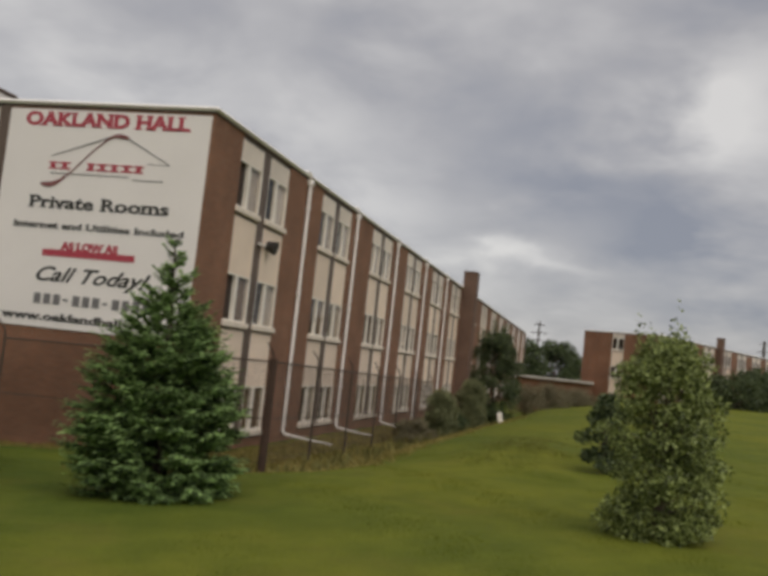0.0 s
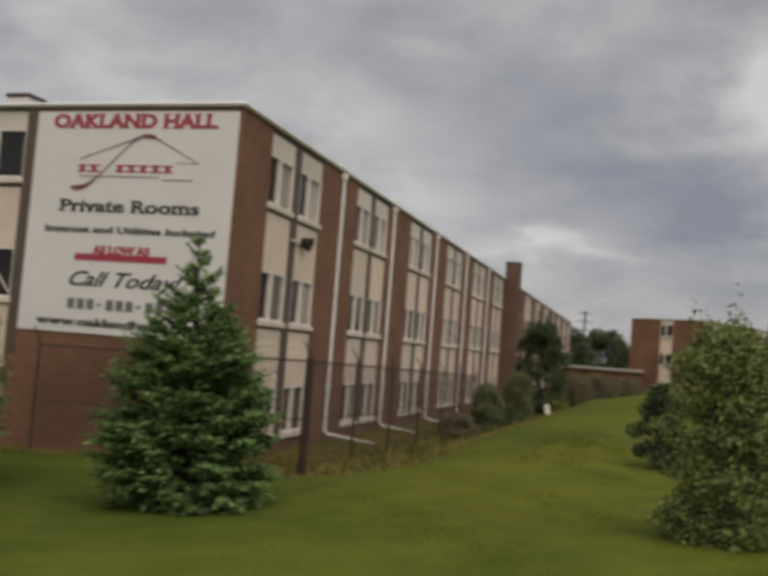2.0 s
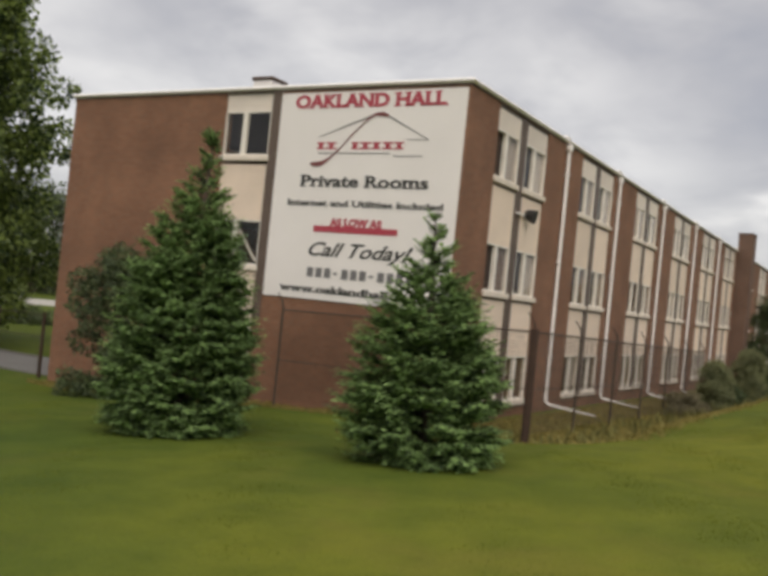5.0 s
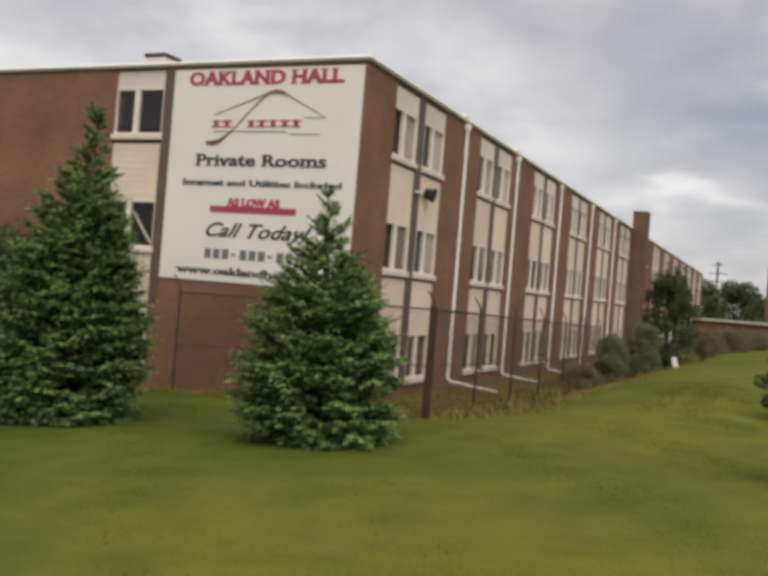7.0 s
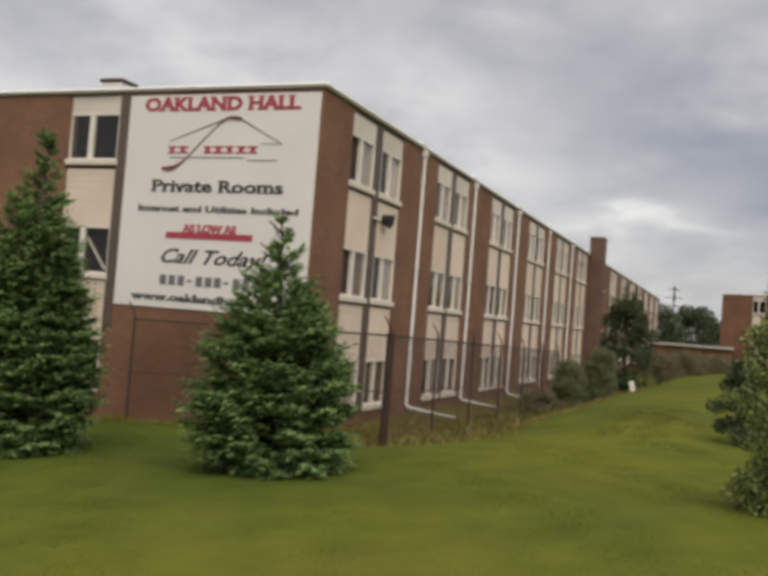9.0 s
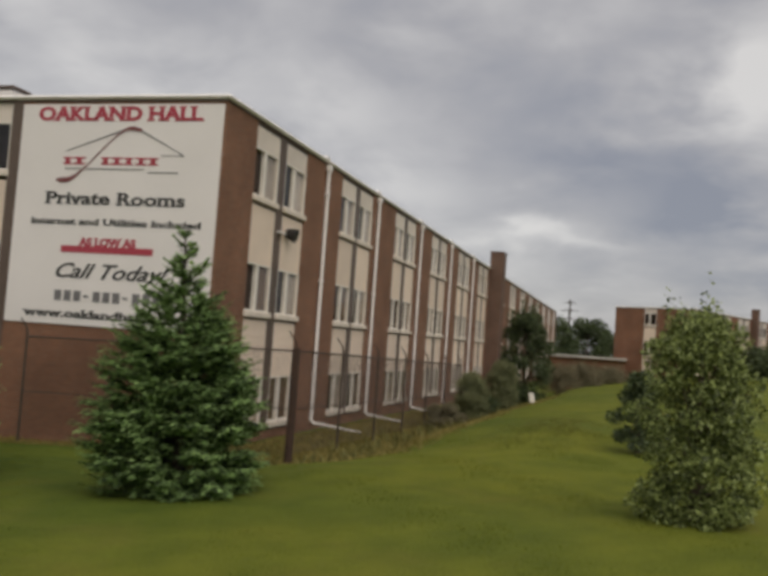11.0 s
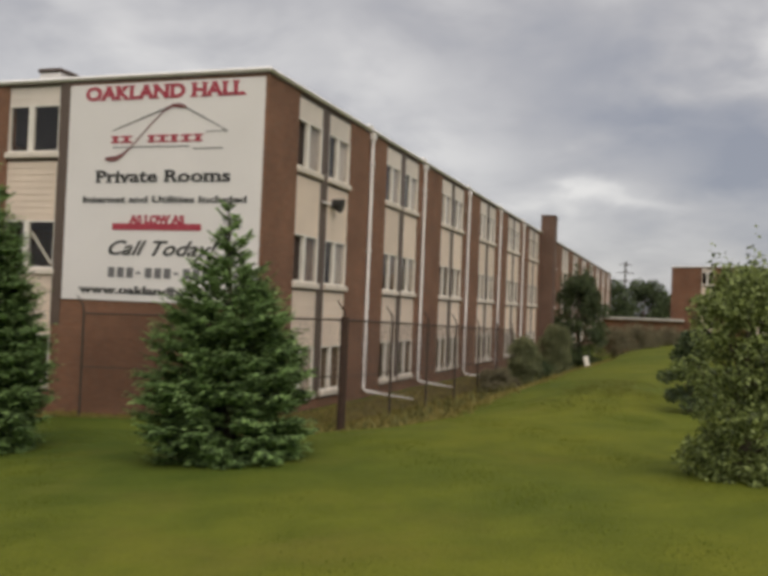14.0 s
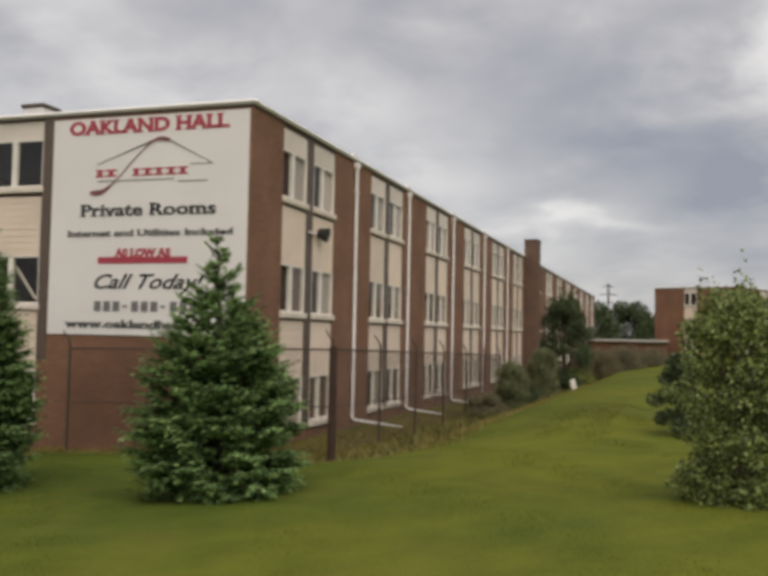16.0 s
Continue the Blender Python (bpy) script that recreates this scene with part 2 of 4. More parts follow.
WEED = material("dry_green_weeds", (0.25, 0.21, 0.056), 0.9, 0.18, 1.0, 30, 0.0, island=0.3, second=(0.32, 0.255, 0.08), thin=0.5)
TUFT = material("dull_green_weed_leaves", (0.13, 0.125, 0.036), 0.85, 0.3, 1.0, 30, 0.0, island=0.7, second=(0.21, 0.19, 0.062), thin=0.35)
BRUSH = material("grey_brown_brush", (0.15, 0.135, 0.075), 0.9, 0.3, 1.0, 30, 0.0, island=0.7, second=(0.22, 0.19, 0.115), thin=0.3)
ROUGH = material("rough_grass_blades", (0.14, 0.15, 0.026), 0.85, 0.15, 0.8, 20, 0.0, island=0.5, second=(0.185, 0.175, 0.035), thin=0.35)
BLADE = material("grass_blades", (0.142, 0.172, 0.020), 0.85, 0.12, 0.3, 20, 0.0, island=0.3, second=(0.175, 0.195, 0.022), thin=0.5)
ASPHALT = material("grey_asphalt", (0.16, 0.15, 0.14), 0.9, 0.15, 1, 60, 0.3)
CONCRETE = material("pale_concrete", (0.42, 0.39, 0.35), 0.85, 0.15, 1, 40, 0.2)


# ---- mesh helpers ----
class Shape:
    """Collects vertices and faces of one mesh."""

    def __init__(self):
        self.v, self.f = [], []

    def box(self, x0, x1, y0, y1, z0, z1):
        n = len(self.v)
        self.v += [(x, y, z) for z in (z0, z1) for y in (y0, y1) for x in (x0, x1)]
        self.f += [tuple(n + i for i in q) for q in ((0, 2, 3, 1), (4, 5, 7, 6), (0, 1, 5, 4), (2, 6, 7, 3), (0, 4, 6, 2), (1, 3, 7, 5))]
        return self

    def chamfer_box(self, x0, x1, y0, y1, z0, z1, c=0.012):
        """A box with its edges taken off."""
        n = len(self.v)
        bm = bmesh.new()
        bmesh.ops.create_cube(bm, size=1.0)
        for v in bm.verts:
            v.co = ((x0 + x1) / 2 + v.co.x * (x1 - x0), (y0 + y1) / 2 + v.co.y * (y1 - y0), (z0 + z1) / 2 + v.co.z * (z1 - z0))
        bmesh.ops.bevel(bm, geom=bm.edges[:], offset=c, segments=1, affect="EDGES")
        bm.verts.index_update()
        self.v += [tuple(v.co) for v in bm.verts]
        self.f += [tuple(n + v.index for v in f.verts) for f in bm.faces]
        bm.free()
        return self

    def tube(self, points, radii, sides=8):
        """A tapered tube along points."""
        n = len(self.v)
        pts = [Vector(p) for p in points]
        for i, p in enumerate(pts):
            d = (pts[min(i + 1, len(pts) - 1)] - pts[max(i - 1, 0)]).normalized()
            a = d.orthogonal().normalized()
            if abs(d.z) < 0.99:
                a = d.cross(Vector((0, 0, 1))).normalized()
            b = d.cross(a)
            for k in range(sides):
                t = 2 * math.pi * k / sides
                self.v.append(tuple(p + (a * math.cos(t) + b * math.sin(t)) * radii[i]))
        for i in range(len(pts) - 1):
            for k in range(sides):
                q = n + i * sides
                self.f.append((q + k, q + (k + 1) % sides, q + sides + (k + 1) % sides, q + sides + k))
        self.f.append(tuple(n + k for k in reversed(range(sides))))
        self.f.append(tuple(n + (len(pts) - 1) * sides + k for k in range(sides)))
        return self

    def plate(self, xs, zs, holes, y0, y1):
        """One slab on a grid of xs and zs, with some cells left open."""
        n, w = len(self.v), len(xs)
        k = w * len(zs)
        self.v += [(x, y, z) for y in (y0, y1) for z in zs for x in xs]
        solid = {(i, j) for i in range(w - 1) for j in range(len(zs) - 1)} - set(holes)
        for i, j in solid:
            a, b, c, d = (n + q for q in (j * w + i, j * w + i + 1, (j + 1) * w + i + 1, (j + 1) * w + i))
            self.f += [(a, b, c, d), (a + k, d + k, c + k, b + k)]
            for p, q, near in ((a, b, (i, j - 1)), (b, c, (i + 1, j)), (c, d, (i, j + 1)), (d, a, (i - 1, j))):
                if near not in solid:
                    self.f.append((q, p, p + k, q + k))
        return self

    def lapped(self, w, h, courses):
        """A panel of lapped boards, each course leaning out at its foot."""
        n = len(self.v)
        rows = [(0.05, 0.0)]
        for i in range(courses):
            rows += [(0.0, i * h / courses), (0.011 if courses > 1 else 0.0, (i + 1) * h / courses)]
        rows.append((0.05, h))
        self.v += [(x, y, z) for x in (0.0, w) for y, z in rows]
        k = len(rows)
        self.f += [(n + i, n + i + k, n + i + 1 + k, n + i + 1) for i in range(k - 1)]
        self.f += [tuple(n + i for i in range(k)), tuple(n + k + i for i in reversed(range(k))), (n + k - 1, n + 2 * k - 1, n + k, n)]
        return self

    def mesh(self, name, mat, smooth=False):
        me = bpy.data.meshes.new(name)
        me.from_pydata(self.v, [], self.f)
        me.materials.append(mat)
        if smooth:
            for p in me.polygons:
                p.use_smooth = True
        me.update()
        return me


def part(name, shape, mat, parent, label="", m=None, smooth=False):
    """One mesh as a part of a thing."""
    me = shape if isinstance(shape, bpy.types.Mesh) else shape.mesh(name, mat, smooth)
    ob = new(name, me)
    ob.parent = parent
    if m is not None:
        ob.matrix_basis = m
    if label:
        tagged(ob, label)
    return ob


def thing(name, m, label, category, group="", kind=""):
    ob = new(name)
    ob.empty_display_size = 0.2
    ob.matrix_basis = m
    return tagged(ob, label, category, group, kind)


def kites(name, base, way, side, length, width, mat, lift=0.0):
    """Many small folded leaves as one mesh: arrays of base points, directions and side vectors."""
    way = way / np.maximum(np.linalg.norm(way, axis=1, keepdims=True), 1e-6)
    side = side - way * (side * way).sum(1, keepdims=True)
    side = side / np.maximum(np.linalg.norm(side, axis=1, keepdims=True), 1e-6)
    up = np.cross(side, way)
    L, W = length[:, None], width[:, None]
    mid = base + way * L * 0.45
    a, c = base, base + way * L - up * L * lift
    b, d = mid + side * W * 0.5 - up * W * 0.2, mid - side * W * 0.5 - up * W * 0.2
    n = len(base)
    v = np.stack([a, b, c, d], 1).reshape(-1, 3)
    i = np.arange(n) * 4
    f = np.concatenate([np.stack([i, i + 1, i + 2], 1), np.stack([i, i + 2, i + 3], 1)], 1).reshape(-1, 3)
    me = bpy.data.meshes.new(name)
    me.vertices.add(len(v))
    me.vertices.foreach_set("co", v.ravel())
    me.loops.add(f.size)
    me.loops.foreach_set("vertex_index", f.ravel())
    me.polygons.add(len(f))
    me.polygons.foreach_set("loop_start", np.arange(len(f)) * 3)
    me.materials.append(mat)
    me.update()
    me.validate()
    return me


# ---- ground ----
def ground_z(x, y):
    """The lawn: falls gently towards the building, with a low swell beside the fence."""
    x, y = np.asarray(x, float), np.asarray(y, float)
    fall = np.clip(1.2 * np.logaddexp(0, (9.5 - x) / 1.2), 0, 20.5)
    z = 0.74 - 0.075 * fall
    d = np.hypot(np.maximum(x, 0), np.maximum(-y, 0))
    east = 1 / (1 + np.exp(-np.clip((x + 1.0) / 0.8, -50, 50)))
    z = z - 0.18 * np.exp(-((d / 3.0) ** 2)) * (1 - east)
    z = z + 0.18 * np.exp(-(((x - 7.2) / 1.3) ** 2 + ((y - 3.0) / 5.0) ** 2))
    z = z + 0.3 / (1 + np.exp(-np.clip((y - 50) / 9, -50, 50))) / (1 + np.exp(-np.clip((x - 12) / 3, -50, 50)))
    ditch = east / (1 + np.exp(np.clip((d - 3.75) / 0.5, -50, 50)))
    z = z * (1 - ditch) + (-0.36 - 0.012 * np.clip(y, 0, 26)) * ditch
    z = z - 0.65 / (1 + np.exp(-np.clip((y - 28) / 8, -50, 50))) / (1 + np.exp(np.clip((x - 9.5) / 1.0, -50, 50))) / (1 + np.exp(-np.clip((x - 1.4) / 0.3, -50, 50)))
    wob = 0.03 * np.sin(x * 0.9 + 0.4 * np.sin(y * 0.7)) * np.sin(y * 0.55 + 1.0) + 0.015 * np.sin(x * 2.3 + y * 1.7)
    return z + wob * np.exp(-(np.hypot(x - 6, y + 5) / 45) ** 2)


def gz(x, y):
    return float(ground_z(x, y))


def grass_material():
    mat = bpy.data.materials.new("mown_lawn")
    mat.use_nodes = True
    nt = mat.node_tree
    bsdf = nt.nodes["Principled BSDF"]
    bsdf.inputs["Roughness"].default_value = 0.95
    bsdf.inputs["Specular IOR Level"].default_value = 0.15
    co = nt.nodes.new("ShaderNodeTexCoord")
    cols = []
    for scale, detail, lo, hi, p0, p1 in ((0.22, 4, (0.108, 0.134, 0.016), (0.160, 0.170, 0.017), 0.35, 0.65),
                                          (1.7, 5, (0.78, 0.82, 0.8), (1.15, 1.1, 1.1), 0.3, 0.7),
                                          (38.0, 3, (0.8, 0.82, 0.8), (1.15, 1.14, 1.14), 0.3, 0.7)):
        n = nt.nodes.new("ShaderNodeTexNoise")
        n.inputs["Scale"].default_value, n.inputs["Detail"].default_value = scale, detail
        nt.links.new(co.outputs["Object"], n.inputs["Vector"])
        r = nt.nodes.new("ShaderNodeValToRGB")
        r.color_ramp.elements[0].position, r.color_ramp.elements[0].color = p0, (*lo, 1)
        r.color_ramp.elements[1].position, r.color_ramp.elements[1].color = p1, (*hi, 1)
        nt.links.new(n.outputs["Fac"], r.inputs["Fac"])
        cols.append((r, n))
    colour = cols[0][0].outputs["Color"]
    for r, _ in cols[1:]:
        mix = nt.nodes.new("ShaderNodeMixRGB")
        mix.blend_type = "MULTIPLY"
        mix.inputs["Fac"].default_value = 1.0
        nt.links.new(colour, mix.inputs["Color1"])
        nt.links.new(r.outputs["Color"], mix.inputs["Color2"])
        colour = mix.outputs["Color"]
    thin = nt.nodes.new("ShaderNodeTexNoise")
    thin.inputs["Scale"].default_value, thin.inputs["Detail"].default_value, thin.inputs["Roughness"].default_value = 0.55, 6.0, 0.6
    nt.links.new(co.outputs["Object"], thin.inputs["Vector"])
    worn = nt.nodes.new("ShaderNodeMapRange")
    worn.inputs["From Min"].default_value, worn.inputs["From Max"].default_value, worn.inputs["To Max"].default_value = 0.54, 0.74, 0.38
    nt.links.new(thin.outputs["Fac"], worn.inputs["Value"])
    patch = nt.nodes.new("ShaderNodeMixRGB")
    patch.inputs["Color2"].default_value = (0.20, 0.158, 0.034, 1)
    nt.links.new(worn.outputs[0], patch.inputs["Fac"])
    nt.links.new(colour, patch.inputs["Color1"])
    colour = patch.outputs["Color"]
    sep = nt.nodes.new("ShaderNodeSeparateXYZ")
    nt.links.new(co.outputs["Object"], sep.inputs[0])
    wave = nt.nodes.new("ShaderNodeMath")
    wave.operation = "MULTIPLY_ADD"
    nt.links.new(cols[0][1].outputs["Fac"], wave.inputs[0])
    wave.inputs[1].default_value = 4.5
    nt.links.new(sep.outputs["X"], wave.inputs[2])
    # the lawn colour turns darker and cooler towards lower X
    west_fac = nt.nodes.new("ShaderNodeMapRange")
    west_fac.inputs["From Min"].default_value, west_fac.inputs["From Max"].default_value = 10.5, 0.5
    nt.links.new(wave.outputs[0], west_fac.inputs["Value"])
    west_tint = nt.nodes.new("ShaderNodeMixRGB")
    west_tint.blend_type = "MULTIPLY"
    west_tint.inputs["Color2"].default_value = (0.62, 0.735, 0.80, 1)
    nt.links.new(west_fac.outputs[0], west_tint.inputs["Fac"])
    nt.links.new(colour, west_tint.inputs["Color1"])
    nt.links.new(west_tint.outputs["Color"], bsdf.inputs["Base Color"])
    b = nt.nodes.new("ShaderNodeBump")
    b.inputs["Strength"].default_value, b.inputs["Distance"].default_value = 0.7, 0.04
    nt.links.new(cols[2][1].outputs["Fac"], b.inputs["Height"])
    nt.links.new(b.outputs["Normal"], bsdf.inputs["Normal"])
    return mat


def build_ground():
    xs = np.concatenate([[-1500, -600, -250, -120, -70, -45], np.linspace(-32, 40, 97), [50, 70, 110, 200, 400, 900, 1500]])
    ys = np.concatenate([[-1200, -400, -150, -80, -50], np.linspace(-36, 60, 129), [70, 85, 105, 140, 200, 320, 600, 1200, 2500]])
    gx, gy = np.meshgrid(xs, ys)
    zz = ground_z(gx, gy)
    s = Shape()
    s.v = list(zip(gx.ravel().tolist(), gy.ravel().tolist(), zz.ravel().tolist()))
    w = len(xs)
    s.f = [(j * w + i, j * w + i + 1, (j + 1) * w + i + 1, (j + 1) * w + i) for j in range(len(ys) - 1) for i in range(w - 1)]
    tagged(new("ground", s.mesh("ground", grass_material(), True)), "mown olive-green lawn sloping down to a brick building", "lawn", kind="structure")


build_ground()

# ---- the dormitory blocks ----
ROOF_Z = 7.325
SILLS = (0.10, 2.82, 5.55)
WIN_H = 1.14
COL_W = 1.47
COL_GAP = 0.46
BAY = 6.5
rng = random.Random(4)


def window_meshes(w, h):
    """Frame, pane, sill and curtain meshes of a two-light sliding window, its lower left corner at the origin."""
    fr = Shape()
    d0, d1 = -0.02, 0.07
    a, b = w * 0.38, w * 0.38 + 0.145
    fr.plate((0, 0.035, a, b, w - 0.085, w), (0, 0.04, h - 0.035, h), ((1, 1), (3, 1)), d0, d1)
    pane_l = Shape().box(0.035, a, 0.03, 0.036, 0.04, h - 0.035)
    pane_r = Shape().box(b, w - 0.085, 0.012, 0.018, 0.04, h - 0.035)
    sill = Shape().chamfer_box(-0.04, w + 0.04, -0.10, 0.09, -0.14, 0.0, 0.015)
    cur = []
    for a, b in ((0.05, w * 0.38), (w * 0.38 + 0.15, w - 0.09)):
        s = Shape()
        n = max(6, int((b - a) / 0.035))
        for i in range(n + 1):
            x = a + (b - a) * i / n
            y = 0.09 + 0.014 * math.sin(i * 1.9)
            s.v += [(x, y, 0.06), (x, y, h - 0.02)]
        s.f = [(2 * i, 2 * i + 2, 2 * i + 3, 2 * i + 1) for i in range(n)]
        cur.append([s.mesh("curtain", c, True) for c in CURTAIN])
    return (fr.mesh("window", FRAME), pane_l.mesh("pane", GLASS), pane_r.mesh("pane", GLASS), sill.mesh("sill", SILL), cur)


WINDOW = window_meshes(COL_W, WIN_H)


def add_window(parent, m, meshes, curtains=True, opened=False, tones=(0, 1, 2)):
    frame_me, pane_l, pane_r, sill, cur = meshes
    win = part("window", frame_me, None, parent, m=m)
    if not opened:
        part("pane", pane_l, None, win).visible_shadow = False
    part("pane", pane_r, None, win).visible_shadow = False
    part("sill", sill, None, win)
    if curtains:
        k = rng.random()
        tone = rng.choice(tones)
        if k < 0.93:
            part("curtain", cur[1][tone], None, win)
        # an opened light gets an added dark sheet in place of the room's gloom
        if k < 0.16 or opened:
            part("curtain", cur[0][3 if opened else tone], None, win)
    return win


def panel_mesh(w, h, courses=1, mat=PANEL):
    return Shape().lapped(w, h, courses).mesh("panel", mat)


PANEL_H = SILLS[1] - SILLS[0] - WIN_H - 0.20
PANELS = {"low": panel_mesh(COL_W, PANEL_H, 7), "mid": panel_mesh(COL_W, PANEL_H), "top": panel_mesh(COL_W, 7.19 - SILLS[2] - WIN_H, 1, GREY_PANEL)}
STRIP = Shape().chamfer_box(0.002, COL_GAP - 0.002, 0.0, 0.13, 0.0, 7.28 + 0.03).mesh("mullion_strip", DARK_TRIM_SHADE)
HEAD = Shape().box(-0.06, 2 * COL_W + COL_GAP + 0.06, 0.0, 0.12, 7.19, 7.278).mesh("head_trim", DARK_TRIM_SHADE)
# dark strip added below each sill as its painted shadow
SILL_SHADE = Shape().box(0, COL_W, 0.0, 0.10, -0.20, -0.14).mesh("drip_trim", DARK_TRIM_SHADE)
BASE_Z = -1.6


def add_bay(parent, wall, u, opened=False, curtains=True):
    """A bay of two columns of windows and cream panels; wall is the pose of the wall's left foot, u the distance along it."""
    for c in (0, 1):
        x = u + c * (COL_W + COL_GAP)
        for k, z in enumerate(SILLS):
            add_window(parent, wall @ pose(x, 0.035, z), WINDOW, curtains, opened and c == 0 and k > 0, (0, 2, 2) if k < 2 else (0, 1, 1))
            part("panel", PANELS[("low", "mid", "top")[k]], None, parent, m=wall @ pose(x, 0.022, z + WIN_H))
            part("drip_trim", SILL_SHADE, None, parent, m=wall @ pose(x, 0.03, z))
    part("mullion_strip", STRIP, None, parent, m=wall @ pose(u + COL_W, 0.012, -0.03))
    part("head_trim", HEAD, None, parent, m=wall @ pose(u, 0.03, 0))


def bay_piers(parent, wall, edges, length, ground=BASE_Z):
    """Brick piers between bays, and the brick below the lowest sills."""
    at = 0.0
    bw = 2 * COL_W + COL_GAP
    for u in edges:
        part("pier", Shape().box(at, u, 0.0, 0.3, ground, 7.28), BRICK, parent, m=wall)
        part("apron_wall", Shape().box(u, u + bw, 0.0, 0.3, ground, SILLS[0] - 0.20), BRICK, parent, m=wall)
        at = u + bw
    part("pier", Shape().box(at, length, 0.0, 0.3, ground, 7.28), BRICK, parent, m=wall)


def downspout(parent, m, z0, run):
    s = Shape()
    s.tube([(0, -0.07, 7.22), (0, -0.07, z0 + 0.08), (0.02, -0.16, z0), (0.05, -0.55 * run, z0 - 0.07), (0.08, -run, z0 - 0.13)], [0.052, 0.052, 0.05, 0.036, 0.02], 6)
    s.chamfer_box(-0.09, 0.09, -0.15, -0.002, 7.1, 7.27, 0.01)
    for z in (1.2, 3.9, 6.4):
        s.box(-0.075, 0.075, -0.13, -0.002, z, z + 0.04)
    return part("downspout", s, WHITE_TRIM, parent, "white painted downspout with a kicked-out foot", m)


def coping(s, x0, x1, y0, y1):
    """A white metal roof edge on a dark band, round a rectangle."""
    t = 0.10
    for a in ((x0 - t, x1 + t, y0 - t, y0 + 0.3), (x0 - t, x1 + t, y1 - 0.3, y1 + t), (x0 - t, x0 + 0.3, y0 + 0.3, y1 - 0.3), (x1 - 0.3, x1 + t, y0 + 0.3, y1 - 0.3)):
        s.chamfer_box(*a, ROOF_Z, ROOF_Z + 0.10, 0.045)


# a thin dark band round the rectangle, just below the coping
def band(s, x0, x1, y0, y1):
    t = 0.03
    for a in ((x0 - t, x1 + t, y0 - t, y0 + 0.27), (x0 - t, x1 + t, y1 - 0.27, y1 + t), (x0 - t, x0 + 0.27, y0 + 0.27, y1 - 0.27), (x1 - 0.27, x1 + t, y0 + 0.27, y1 - 0.27)):
        s.box(*a, 7.282, ROOF_Z)


def rooms(s, x0, x1, y0, y1):
    """Floors and a corridor wall inside, added so that the windows look into dark rooms."""
    for z in (-0.75, 1.98, 4.68):
        s.box(x0, x1, y0, y1, z - 0.2, z)
    s.box((x0 + x1) / 2 - 1.0, (x0 + x1) / 2 + 1.0, y0 + 4.2, y1 - 1, -0.7, 7.28)


WID, LEN = 12.65, 93.0
SIDE = pose(0, 0, 0, 0, 0, 90)
FRONT = pose(-WID, 0, 0)


